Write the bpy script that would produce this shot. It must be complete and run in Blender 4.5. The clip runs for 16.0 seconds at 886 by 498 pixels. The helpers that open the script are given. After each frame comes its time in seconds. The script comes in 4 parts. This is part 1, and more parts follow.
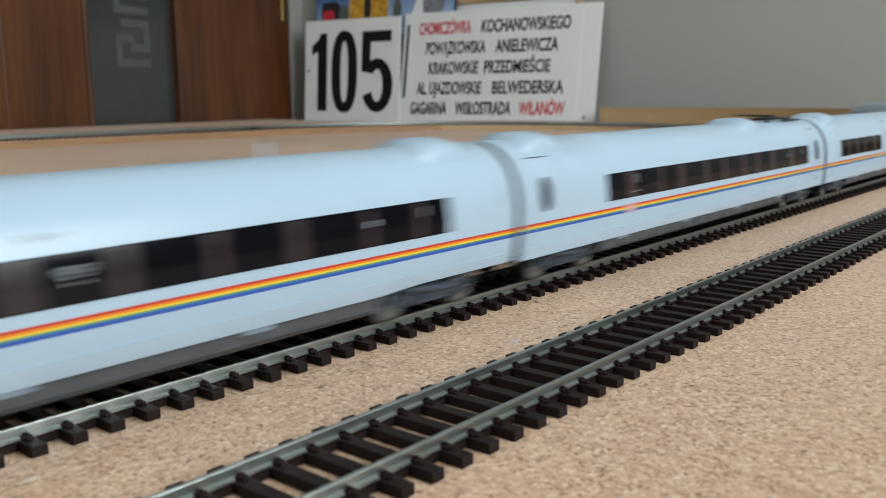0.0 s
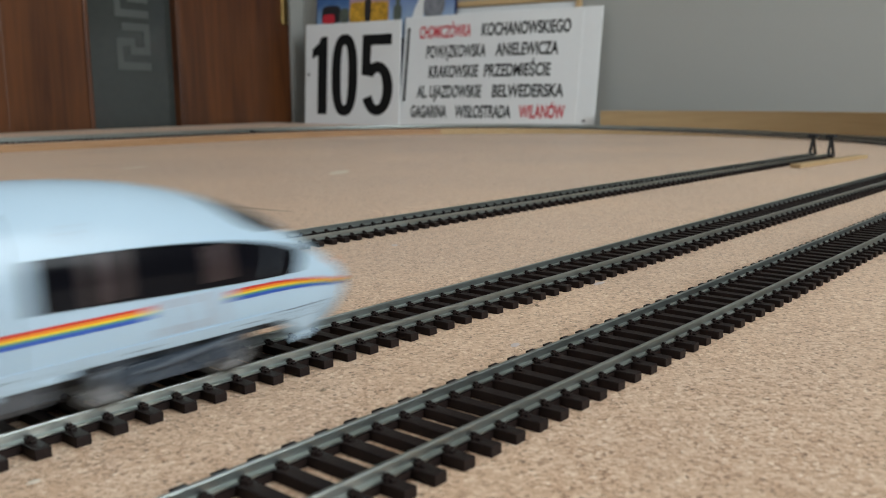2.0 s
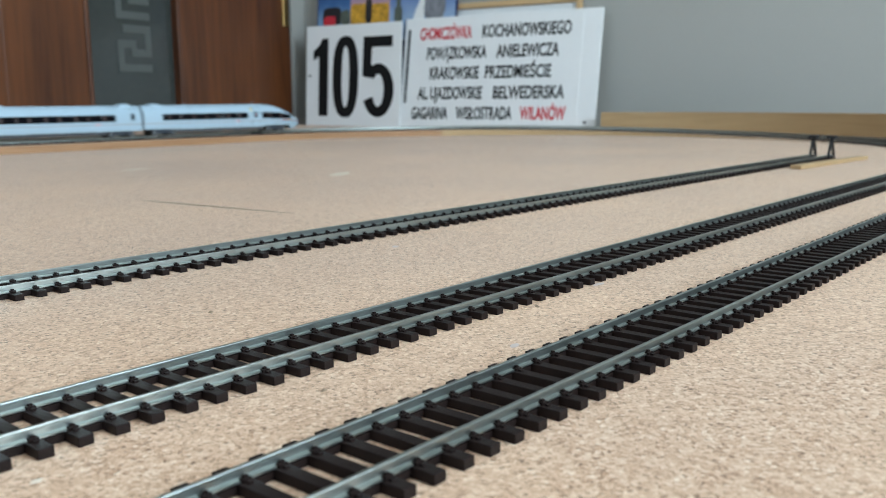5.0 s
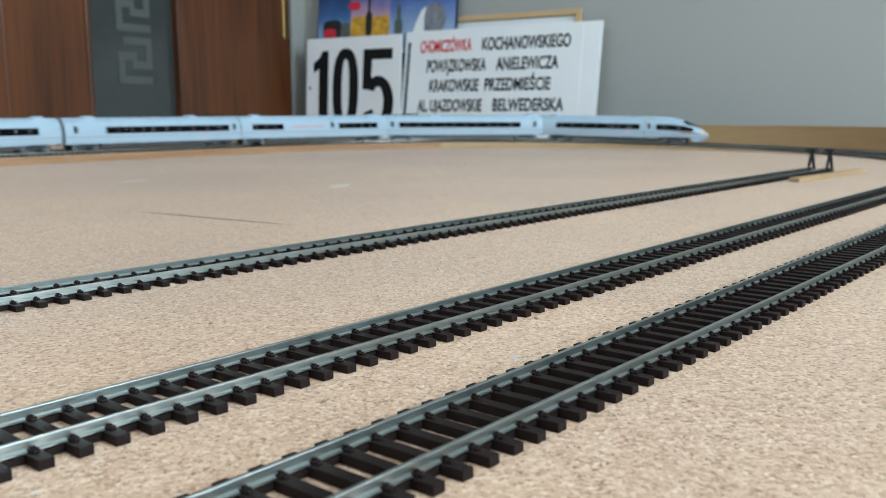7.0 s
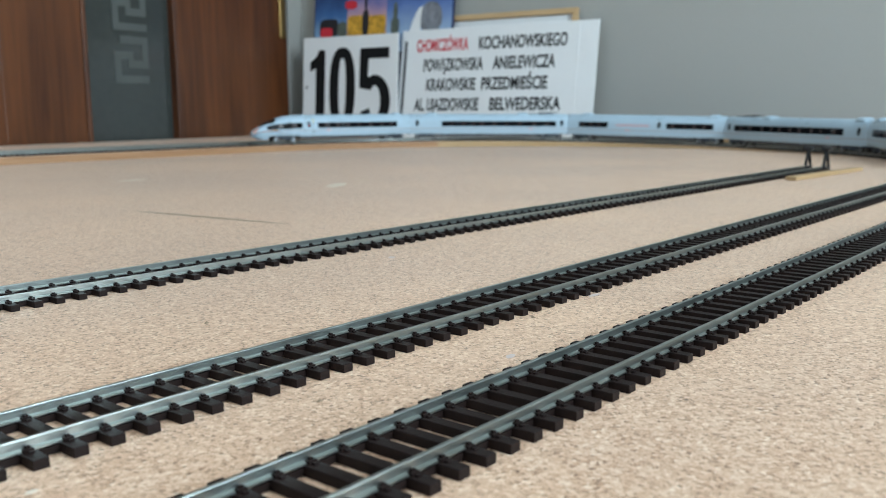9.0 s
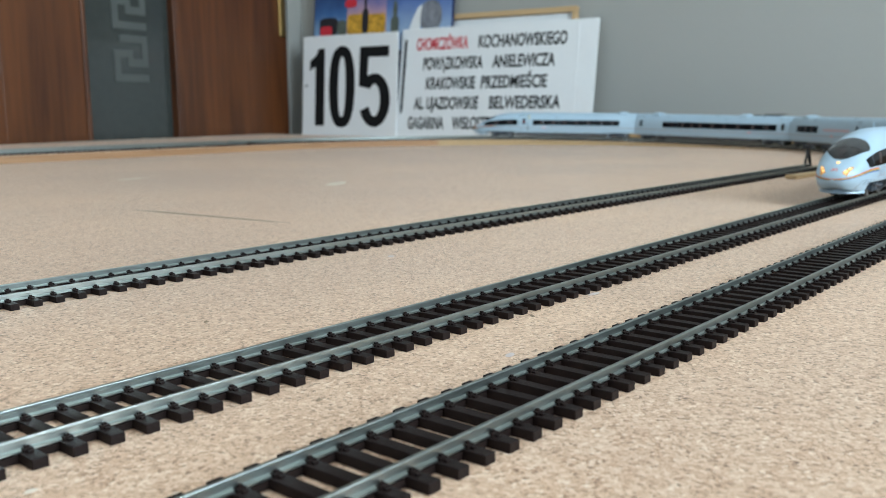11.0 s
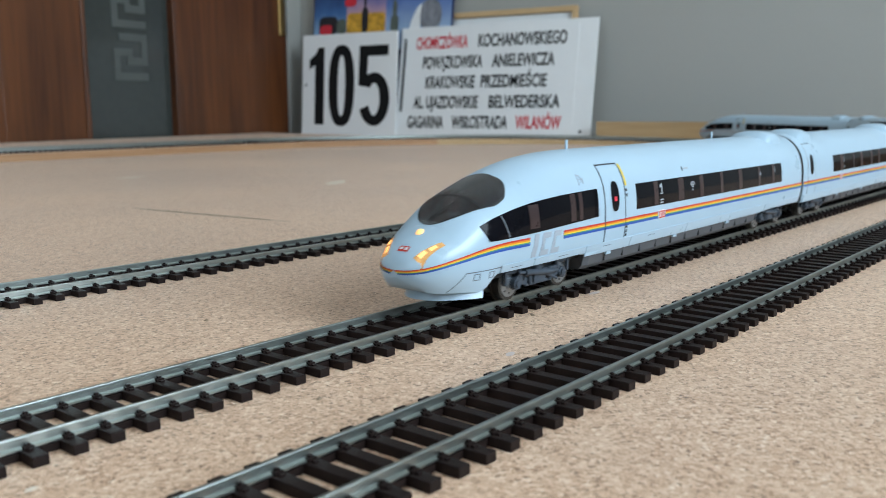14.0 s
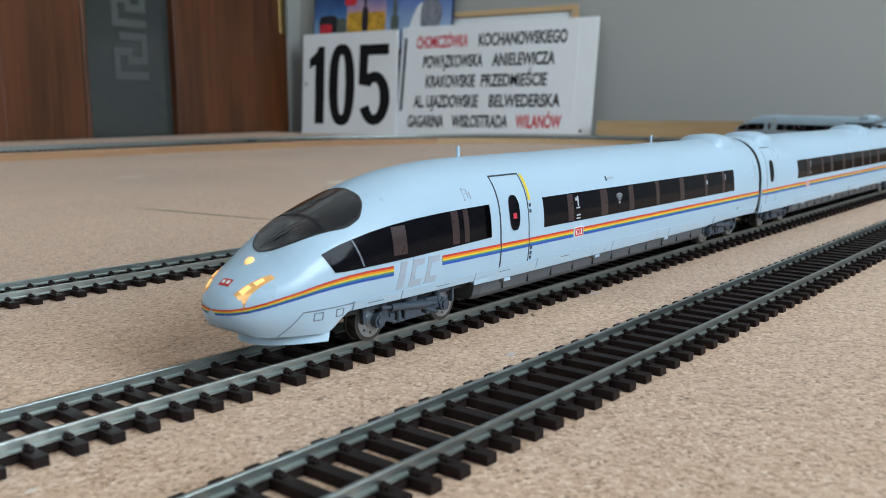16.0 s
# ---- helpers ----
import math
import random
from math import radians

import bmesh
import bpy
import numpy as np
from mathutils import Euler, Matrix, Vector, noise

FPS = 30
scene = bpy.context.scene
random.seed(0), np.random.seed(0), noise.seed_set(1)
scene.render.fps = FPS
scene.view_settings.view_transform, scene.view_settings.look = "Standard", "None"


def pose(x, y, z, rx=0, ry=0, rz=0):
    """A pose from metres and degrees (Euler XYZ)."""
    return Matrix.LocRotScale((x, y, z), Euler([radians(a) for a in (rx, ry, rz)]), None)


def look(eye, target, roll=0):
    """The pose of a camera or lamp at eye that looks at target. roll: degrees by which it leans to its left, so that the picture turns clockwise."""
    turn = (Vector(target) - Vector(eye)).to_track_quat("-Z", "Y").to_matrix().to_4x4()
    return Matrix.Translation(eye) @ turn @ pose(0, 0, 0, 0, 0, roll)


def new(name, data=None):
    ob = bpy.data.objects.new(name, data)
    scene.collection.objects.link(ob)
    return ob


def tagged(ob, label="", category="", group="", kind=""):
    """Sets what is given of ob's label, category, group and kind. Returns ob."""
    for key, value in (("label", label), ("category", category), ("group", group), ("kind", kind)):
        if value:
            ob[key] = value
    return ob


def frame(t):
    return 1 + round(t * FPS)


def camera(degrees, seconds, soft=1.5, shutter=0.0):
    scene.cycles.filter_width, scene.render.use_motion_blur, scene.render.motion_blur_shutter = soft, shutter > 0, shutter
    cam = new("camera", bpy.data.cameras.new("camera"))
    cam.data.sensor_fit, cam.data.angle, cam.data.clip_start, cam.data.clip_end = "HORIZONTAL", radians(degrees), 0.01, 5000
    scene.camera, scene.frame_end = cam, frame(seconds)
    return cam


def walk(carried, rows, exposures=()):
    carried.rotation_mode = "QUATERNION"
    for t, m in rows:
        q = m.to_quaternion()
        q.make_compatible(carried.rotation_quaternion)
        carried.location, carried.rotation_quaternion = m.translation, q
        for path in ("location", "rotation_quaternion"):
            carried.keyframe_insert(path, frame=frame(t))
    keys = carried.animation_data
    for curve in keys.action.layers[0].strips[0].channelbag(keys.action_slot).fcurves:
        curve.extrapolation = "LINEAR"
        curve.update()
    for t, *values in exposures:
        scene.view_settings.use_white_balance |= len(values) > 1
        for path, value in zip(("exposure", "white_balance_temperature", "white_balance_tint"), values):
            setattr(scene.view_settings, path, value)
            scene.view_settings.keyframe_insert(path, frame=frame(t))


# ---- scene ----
MM = 0.001
# ---- camera: seconds, heading, tilt, lean (degrees), place (millimetres over the board) ----
PATH = [
    (0, 40.16, -9.98, -0.44, 1.0, 0.9, 63.4),
    (0.5, 40.13, -9.95, -0.39, 0.5, 0.5, 63.3),
    (1, 40.14, -9.91, -0.37, 0.5, 0.7, 63.5),
    (1.5, 40.17, -9.87, -0.44, 0.3, 0.4, 63.7),
    (2, 40.15, -9.77, -0.40, 0.2, 0.8, 63.6),
    (2.5, 40.21, -9.72, -0.47, -0.3, -0.3, 63.7),
    (3, 40.20, -9.74, -0.45, -0.1, -0.1, 63.8),
    (3.5, 40.20, -9.79, -0.47, 0.0, 0.0, 63.7),
    (4, 40.20, -9.84, -0.47, -0.1, -0.0, 63.7),
    (6.5, 40.21, -9.08, -0.37, -1.3, -0.8, 63.8),
    (7, 40.17, -8.89, -0.34, -1.4, -0.9, 63.9),
    (7.5, 40.14, -8.79, -0.34, -1.3, -1.1, 63.8),
    (8, 40.08, -8.81, -0.36, -1.1, -0.9, 63.8),
    (8.5, 40.03, -8.90, -0.39, -0.8, -0.8, 63.8),
    (9, 39.98, -8.95, -0.40, -0.9, -0.7, 63.7),
    (11.5, 39.97, -9.08, -0.40, -0.8, -0.8, 63.8),
    (12, 39.94, -9.10, -0.36, -0.8, -0.7, 63.8),
    (12.5, 39.94, -9.10, -0.36, -0.8, -0.7, 63.8),
    (13, 39.93, -9.11, -0.34, -0.8, -0.6, 63.8),
    (13.5, 39.93, -9.11, -0.34, -0.8, -0.6, 63.8),
    (14, 39.92, -9.10, -0.31, -1.0, -0.5, 63.7),
    (14.5, 39.94, -9.12, -0.32, -0.9, -0.4, 63.8),
    (15, 39.94, -9.12, -0.32, -0.8, -0.2, 63.8),
    (15.5, 39.94, -9.12, -0.32, -0.8, -0.2, 63.8),
    (16, 39.93, -9.16, -0.30, -0.8, -0.2, 64.0),
]


def aim(heading, tilt, lean, x, y, z):
    h, p = radians(heading), radians(tilt)
    eye = Vector((x, y, z)) * MM
    way = Vector((math.cos(h) * math.cos(p), math.sin(h) * math.cos(p), math.sin(p)))
    return look(eye, eye + way, lean)


cam = camera(53.66, 16.0, soft=0.7, shutter=0.4)
cam.data.dof.use_dof, cam.data.dof.focus_distance, cam.data.dof.aperture_fstop = True, 0.26, 28.0
walk(cam, [(t, aim(*v)) for t, *v in PATH],
     exposures=[(0, -0.03, 7650, 14), (1.6, -0.05, 7650, 14), (2.05, -0.09, 7600, 14), (2.4, 0.43, 6620, 8), (9.5, 0.43, 6650, 7), (11.3, 0.44, 6700, 7), (12.7, 0.36, 6700, 8), (14.5, 0.10, 6750, 10), (16, 0.02, 6800, 11)])

# ---- world and large lights ----
world = bpy.data.worlds.new("world")
scene.world = world
world.use_nodes = True
wn = world.node_tree.nodes
sky = wn.new("ShaderNodeTexSky")
sky.sky_type, sky.sun_disc = "NISHITA", False
sky.sun_elevation, sky.sun_rotation = radians(40), radians(200)
wn["Background"].inputs["Strength"].default_value = 0.12
world.node_tree.links.new(sky.outputs["Color"], wn["Background"].inputs["Color"])

# the room: corner by the door, turned a little against the tracks; z = 0 is the top of the board
ROOM = pose(1.421, 1.696, 0, 0, 0, 9.56)
FLOOR, CEIL, WEST, SOUTH, EAST = -0.775, 1.85, -3.0, -3.1, 0.075


def daylight(name, x0, x1, y0, y1, z0, z1, watts, toward):
    lamp = bpy.data.lights.new(name, "AREA")
    lamp.shape, lamp.size, lamp.size_y, lamp.energy = "RECTANGLE", max(x1 - x0, y1 - y0), z1 - z0, watts
    lamp.color = (0.68, 0.855, 1.0)
    ob = new(name, lamp)
    mid = Vector(((x0 + x1) / 2, (y0 + y1) / 2, (z0 + z1) / 2))
    ob.matrix_world = ROOM @ look(mid, mid + Vector(toward))
    return ob


SOUTH_WINDOW = (-2.0, -0.8, 0.35, 1.7)
WEST_FILL_OPENING = (-1.5, -0.25, 0.35, 1.6)
daylight("south_daylight", SOUTH_WINDOW[0], SOUTH_WINDOW[1], SOUTH - 0.05, SOUTH - 0.05, SOUTH_WINDOW[2], SOUTH_WINDOW[3], 62, (-0.1, 1, -0.35))
# fill lamp added in an unseen west opening, brightens the left board and sign wall
daylight("west_fill_lamp", WEST - 0.05, WEST - 0.05, WEST_FILL_OPENING[0], WEST_FILL_OPENING[1], WEST_FILL_OPENING[2], WEST_FILL_OPENING[3], 9, (1, 0.1, -0.4))


# ---- materials ----
def mat(name, color, rough=0.5, metal=0.0, vary=0.12, size=40.0, fine=400.0, bump=0.1, stretch=(1, 1, 1), emit=0.0, spec=0.5, coat=0.0, rise=0.0004):
    m = bpy.data.materials.new(name)
    m.use_nodes = True
    n, l = m.node_tree.nodes, m.node_tree.links
    b = n["Principled BSDF"]
    b.inputs["Metallic"].default_value = metal
    b.inputs["Specular IOR Level"].default_value = spec
    b.inputs["Coat Weight"].default_value = coat
    co = n.new("ShaderNodeTexCoord")
    mp = n.new("ShaderNodeMapping")
    mp.inputs["Scale"].default_value = stretch
    l.new(co.outputs["Object"], mp.inputs["Vector"])
    a = n.new("ShaderNodeTexNoise")
    a.inputs["Scale"].default_value, a.inputs["Detail"].default_value = size, 6
    f = n.new("ShaderNodeTexNoise")
    f.inputs["Scale"].default_value, f.inputs["Detail"].default_value = fine, 4
    for x in (a, f):
        l.new(mp.outputs["Vector"], x.inputs["Vector"])
    mix = n.new("ShaderNodeMix")
    mix.data_type = "FLOAT"
    mix.inputs[0].default_value = 0.5
    l.new(a.outputs["Fac"], mix.inputs[2])
    l.new(f.outputs["Fac"], mix.inputs[3])
    ramp = n.new("ShaderNodeValToRGB")
    lo, hi = [max(0, c * (1 - vary)) for c in color], [min(1, c * (1 + vary)) for c in color]
    ramp.color_ramp.elements[0].position, ramp.color_ramp.elements[0].color = 0.3, (*lo, 1)
    ramp.color_ramp.elements[1].position, ramp.color_ramp.elements[1].color = 0.7, (*hi, 1)
    l.new(mix.outputs[0], ramp.inputs["Fac"])
    l.new(ramp.outputs["Color"], b.inputs["Base Color"])
    rr = n.new("ShaderNodeMapRange")
    rr.inputs["To Min"].default_value, rr.inputs["To Max"].default_value = max(0, rough - 0.08), min(1, rough + 0.08)
    l.new(f.outputs["Fac"], rr.inputs["Value"])
    l.new(rr.outputs["Result"], b.inputs["Roughness"])
    if bump:
        bp = n.new("ShaderNodeBump")
        bp.inputs["Strength"].default_value, bp.inputs["Distance"].default_value = bump, rise
        l.new(f.outputs["Fac"], bp.inputs["Height"])
        l.new(bp.outputs["Normal"], b.inputs["Normal"])
    if emit:
        b.inputs["Emission Color"].default_value = (*color, 1)
        b.inputs["Emission Strength"].default_value = emit
    return m


def cork_material():
    m = bpy.data.materials.new("cork")
    m.use_nodes = True
    n, l = m.node_tree.nodes, m.node_tree.links
    b = n["Principled BSDF"]
    co = n.new("ShaderNodeTexCoord")
    v = n.new("ShaderNodeTexVoronoi")
    v.inputs["Scale"].default_value = 980
    v2 = n.new("ShaderNodeTexVoronoi")
    v2.inputs["Scale"].default_value = 2100
    big = n.new("ShaderNodeTexNoise")
    big.inputs["Scale"].default_value, big.inputs["Detail"].default_value = 5, 5
    mid = n.new("ShaderNodeTexNoise")
    mid.inputs["Scale"].default_value, mid.inputs["Detail"].default_value = 240, 4
    for x in (v, v2, big, mid):
        l.new(co.outputs["Object"], x.inputs["Vector"])
    r1 = n.new("ShaderNodeValToRGB")
    els = r1.color_ramp.elements
    els[0].position, els[0].color = 0.15, (0.20, 0.105, 0.055, 1)
    els[1].position, els[1].color = 0.88, (0.94, 0.75, 0.58, 1)
    for pos, c in ((0.27, (0.49, 0.28, 0.168, 1)), (0.40, (0.635, 0.392, 0.25, 1)), (0.56, (0.72, 0.463, 0.31, 1)), (0.72, (0.81, 0.565, 0.40, 1))):
        e = els.new(pos)
        e.color = c
    sep = n.new("ShaderNodeSeparateColor")
    l.new(v.outputs["Color"], sep.inputs["Color"])
    sep2 = n.new("ShaderNodeSeparateColor")
    l.new(v2.outputs["Color"], sep2.inputs["Color"])
    mx = n.new("ShaderNodeMix")
    mx.data_type = "FLOAT"
    mx.inputs[0].default_value = 0.4
    l.new(sep.outputs[0], mx.inputs[2])
    l.new(sep2.outputs[1], mx.inputs[3])
    mx2 = n.new("ShaderNodeMix")
    mx2.data_type = "FLOAT"
    mx2.inputs[0].default_value = 0.24
    l.new(mx.outputs[0], mx2.inputs[2])
    l.new(mid.outputs["Fac"], mx2.inputs[3])
    l.new(mx2.outputs[0], r1.inputs["Fac"])
    mul = n.new("ShaderNodeMix")
    mul.data_type, mul.blend_type = "RGBA", "MULTIPLY"
    mul.inputs[0].default_value = 1.0
    r2 = n.new("ShaderNodeValToRGB")
    r2.color_ramp.elements[0].position, r2.color_ramp.elements[0].color = 0.3, (0.86, 0.86, 0.87, 1)
    r2.color_ramp.elements[1].position, r2.color_ramp.elements[1].color = 0.7, (1.04, 1.03, 1.0, 1)
    l.new(big.outputs["Fac"], r2.inputs["Fac"])
    l.new(r1.outputs["Color"], mul.inputs[6])
    l.new(r2.outputs["Color"], mul.inputs[7])
    l.new(mul.outputs[2], b.inputs["Base Color"])
    b.inputs["Roughness"].default_value = 0.43
    b.inputs["Sheen Weight"].default_value = 0.13
    b.inputs["Sheen Roughness"].default_value = 0.45
    b.inputs["Specular IOR Level"].default_value = 0.5
    bp = n.new("ShaderNodeBump")
    bp.inputs["Strength"].default_value, bp.inputs["Distance"].default_value = 0.5, 0.0004
    l.new(mx2.outputs[0], bp.inputs["Height"])
    l.new(bp.outputs["Normal"], b.inputs["Normal"])
    return m


def wood_material(name, dark, light, bands=9.0, rough=0.4, grain=60.0, axis="X"):
    m = bpy.data.materials.new(name)
    m.use_nodes = True
    n, l = m.node_tree.nodes, m.node_tree.links
    b = n["Principled BSDF"]
    co = n.new("ShaderNodeTexCoord")
    mp = n.new("ShaderNodeMapping")
    mp.inputs["Scale"].default_value = (1, 1, 0.06) if axis == "X" else (0.06, 0.06, 1)
    l.new(co.outputs["Object"], mp.inputs["Vector"])
    a = n.new("ShaderNodeTexNoise")
    a.inputs["Scale"].default_value, a.inputs["Detail"].default_value = bands, 2
    f = n.new("ShaderNodeTexNoise")
    f.inputs["Scale"].default_value, f.inputs["Detail"].default_value, f.inputs["Distortion"].default_value = grain, 8, 0.6
    l.new(mp.outputs["Vector"], a.inputs["Vector"])
    l.new(mp.outputs["Vector"], f.inputs["Vector"])
    mix = n.new("ShaderNodeMix")
    mix.data_type = "FLOAT"
    mix.inputs[0].default_value = 0.4
    l.new(a.outputs["Fac"], mix.inputs[2])
    l.new(f.outputs["Fac"], mix.inputs[3])
    r = n.new("ShaderNodeValToRGB")
    r.color_ramp.elements[0].position, r.color_ramp.elements[0].color = 0.36, (*dark, 1)
    r.color_ramp.elements[1].position, r.color_ramp.elements[1].color = 0.62, (*light, 1)
    l.new(mix.outputs[0], r.inputs["Fac"])
    l.new(r.outputs["Color"], b.inputs["Base Color"])
    b.inputs["Roughness"].default_value = rough
    bp = n.new("ShaderNodeBump")
    bp.inputs["Strength"].default_value, bp.inputs["Distance"].default_value = 0.15, 0.0006
    l.new(f.outputs["Fac"], bp.inputs["Height"])
    l.new(bp.outputs["Normal"], b.inputs["Normal"])
    return m


CORK = cork_material()
EDGE = wood_material("ply_edge", (0.28, 0.14, 0.065), (0.44, 0.25, 0.13), 30, 0.6, 200, "Z")
GUARD = wood_material("guard_wood", (0.36, 0.23, 0.11), (0.47, 0.32, 0.17), 14, 0.55, 160, "Z")
LATH = wood_material("lath_wood", (0.50, 0.32, 0.16), (0.62, 0.43, 0.24), 14, 0.55, 160, "Z")
DOORWOOD = wood_material("door_wood", (0.044, 0.012, 0.004), (0.160, 0.051, 0.014), 5, 0.42, 70)
PARQUET = wood_material("parquet", (0.22, 0.11, 0.05), (0.34, 0.19, 0.09), 12, 0.4, 80)
PAINT = mat("wall_paint", (0.36, 0.36, 0.34), 0.75, vary=0.03, size=3, fine=300, bump=0.08)
CEILING = mat("ceiling_paint", (0.82, 0.82, 0.8), 0.85, vary=0.02, size=3, fine=200)
RAIL = mat("nickel_rail", (0.40, 0.43, 0.41), 0.36, 1.0, vary=0.06, size=12, fine=60, bump=0)
SLEEPER = mat("sleeper_plastic", (0.015, 0.009, 0.008), 0.5, vary=0.35, size=90, fine=1500, bump=0.2, spec=0.12)
def clear_glass(name, tint):
    m = bpy.data.materials.new(name)
    m.use_nodes = True
    b = m.node_tree.nodes["Principled BSDF"]
    b.inputs["Base Color"].default_value = (*tint, 1)
    b.inputs["Roughness"].default_value = 0.03
    b.inputs["Transmission Weight"].default_value = 1.0
    b.inputs["IOR"].default_value = 1.2
    b.inputs["Specular IOR Level"].default_value = 0.2
    return m


WHITE = mat("train_white", (0.395, 0.525, 0.625), 0.30, vary=0.02, size=30, fine=60, bump=0, spec=0.5)
GREY = mat("skirt_grey", (0.08, 0.088, 0.10), 0.5, vary=0.08, size=60, fine=900, bump=0.05)
UNDER = mat("underframe_grey", (0.03, 0.033, 0.037), 0.55, vary=0.12, size=90, fine=900, bump=0.06)
BOGIE = mat("bogie_grey", (0.042, 0.056, 0.075), 0.5, vary=0.15, size=150, fine=1200, bump=0.08)
WHEEL = mat("wheel_steel", (0.34, 0.37, 0.40), 0.35, 0.9, vary=0.1, size=200, fine=900)
TYRE = mat("wheel_tread_dark", (0.06, 0.055, 0.05), 0.4, 0.6, vary=0.1, size=200, fine=900)
GLASSDARK = mat("dark_window_glass", (0.005, 0.005, 0.007), 0.10, vary=0.2, size=60, fine=300, bump=0.0, spec=0.10)
SHIELD = clear_glass("windscreen_glass", (0.66, 0.68, 0.72))
CURTAIN = mat("brown_partition", (0.040, 0.022, 0.022), 0.3, vary=0.15, size=100, fine=500, bump=0.0)
BLACK = mat("black_rubber", (0.012, 0.012, 0.014), 0.6, vary=0.2, size=100, fine=900)
GANG = mat("gangway_grey", (0.10, 0.115, 0.13), 0.6, vary=0.1, size=100, fine=900)
RED = mat("stripe_red", (0.60, 0.035, 0.02), 0.35, vary=0.03, bump=0)
ORANGE = mat("stripe_orange", (0.80, 0.24, 0.02), 0.35, vary=0.03, bump=0)
YELLOW = mat("stripe_yellow", (0.80, 0.56, 0.04), 0.35, vary=0.03, bump=0)
GREEN = mat("stripe_green", (0.07, 0.25, 0.20), 0.35, vary=0.03, bump=0)
BLUE = mat("stripe_blue", (0.025, 0.09, 0.38), 0.35, vary=0.03, bump=0)
LETTERGREY = mat("letter_grey", (0.36, 0.40, 0.46), 0.35, vary=0.03, bump=0)
LINE = mat("panel_line", (0.03, 0.035, 0.045), 0.6, vary=0.05, bump=0)
FAINT = mat("faint_panel_line", (0.42, 0.45, 0.48), 0.5, vary=0.05, bump=0)
SEAM = mat("dark_seam", (0.13, 0.15, 0.18), 0.5, vary=0.05, bump=0)
DULL = mat("dull_grey_stripe", (0.36, 0.40, 0.45), 0.4, vary=0.05, bump=0)
CABGREY = mat("cab_liner", (0.045, 0.048, 0.055), 0.6, vary=0.15, size=60)
DESK = mat("desk_grey", (0.75, 0.78, 0.80), 0.5, vary=0.1, size=60)
SEAT = mat("cab_seat_brown", (0.24, 0.12, 0.11), 0.6, vary=0.15, size=60)
LAMPGLOW = mat("lamp_glow", (1.0, 0.56, 0.20), 0.3, vary=0.02, bump=0, emit=0.75)
LAMPGLASS = mat("lamp_housing", (0.75, 0.42, 0.16), 0.18, 0.5, vary=0.35, size=250, fine=700, bump=0, emit=0.30)
LAMPRED = mat("tail_lamp", (0.75, 0.25, 0.2), 0.3, vary=0.02, bump=0, emit=0.3)
SIGNWHITE = mat("sign_enamel", (0.80, 0.81, 0.82), 0.35, vary=0.03, size=12, fine=200, bump=0.03)
SIGNBLACK = mat("sign_black", (0.010, 0.010, 0.011), 0.5, vary=0.1, bump=0, spec=0.15)
SIGNRED = mat("sign_red", (0.62, 0.03, 0.05), 0.45, vary=0.05, bump=0)
BRASS = mat("brass", (0.55, 0.36, 0.14), 0.3, 1.0, vary=0.1, size=90)
FROST = mat("smoked_glass", (0.042, 0.048, 0.045), 0.16, vary=0.15, size=6, fine=60, bump=0.0, spec=0.5)
KEY = mat("etched_glass", (0.085, 0.095, 0.09), 0.5, vary=0.08, size=20, fine=300, bump=0.03)


# ---- mesh helpers (millimetres in, metres out) ----
def part(name, bm, material, parent=None, label="", smooth=False):
    me = bpy.data.meshes.new(name)
    bmesh.ops.recalc_face_normals(bm, faces=bm.faces)
    for f in bm.faces:
        f.smooth = smooth
    bm.to_mesh(me)
    bm.free()
    if smooth:
        me.set_sharp_from_angle(angle=radians(38))
    me.transform(Matrix.Scale(MM, 4))
    for x in (material if isinstance(material, (list, tuple)) else [material]):
        me.materials.append(x)
    ob = new(name, me)
    if parent:
        ob.parent = parent
    return tagged(ob, label)


def box(bm, x0, x1, y0, y1, z0, z1, bevel=0.0, m=None):
    r = bmesh.ops.create_cube(bm, size=1)
    vs = r["verts"]
    bmesh.ops.scale(bm, vec=(x1 - x0, y1 - y0, z1 - z0), verts=vs)
    bmesh.ops.translate(bm, vec=((x0 + x1) / 2, (y0 + y1) / 2, (z0 + z1) / 2), verts=vs)
    if bevel:
        es = {e for v in vs for e in v.link_edges}
        r = bmesh.ops.bevel(bm, geom=list(es), offset=bevel, segments=2, affect="EDGES", profile=0.5)
        vs = list({v for f in r["faces"] for v in f.verts} | {v for v in vs if v.is_valid})
    if m:
        bmesh.ops.transform(bm, matrix=m, verts=vs)
    return vs


def solid(*a, bevel=0.0):
    bm = bmesh.new()
    box(bm, *a, bevel=bevel)
    return bm


def cyl(bm, r, depth, m, seg=24, r2=None):
    v = bmesh.ops.create_cone(bm, cap_ends=True, segments=seg, radius1=r, radius2=r if r2 is None else r2, depth=depth)["verts"]
    bmesh.ops.transform(bm, matrix=m, verts=v)
    return v


def mpose(x, y, z, rx=0, ry=0, rz=0):
    return pose(x, y, z, rx, ry, rz)


def prism(bm, pts, z0, z1):
    lo = [bm.verts.new((x, y, z0)) for x, y in pts]
    hi = [bm.verts.new((x, y, z1)) for x, y in pts]
    bm.faces.new(lo[::-1])
    bm.faces.new(hi)
    n = len(pts)
    for i in range(n):
        bm.faces.new((lo[i], lo[(i + 1) % n], hi[(i + 1) % n], hi[i]))


def grid_faces(bm, rows, closed=False):
    vs = [[bm.verts.new(p) for p in r] for r in rows]
    for a, b in zip(vs, vs[1:]):
        n = len(a)
        for i in range(n if closed else n - 1):
            bm.faces.new((a[i], a[(i + 1) % n], b[(i + 1) % n], b[i]))
    return vs


def in_room(ob):
    ob.matrix_world = ROOM @ ob.matrix_world
    return ob

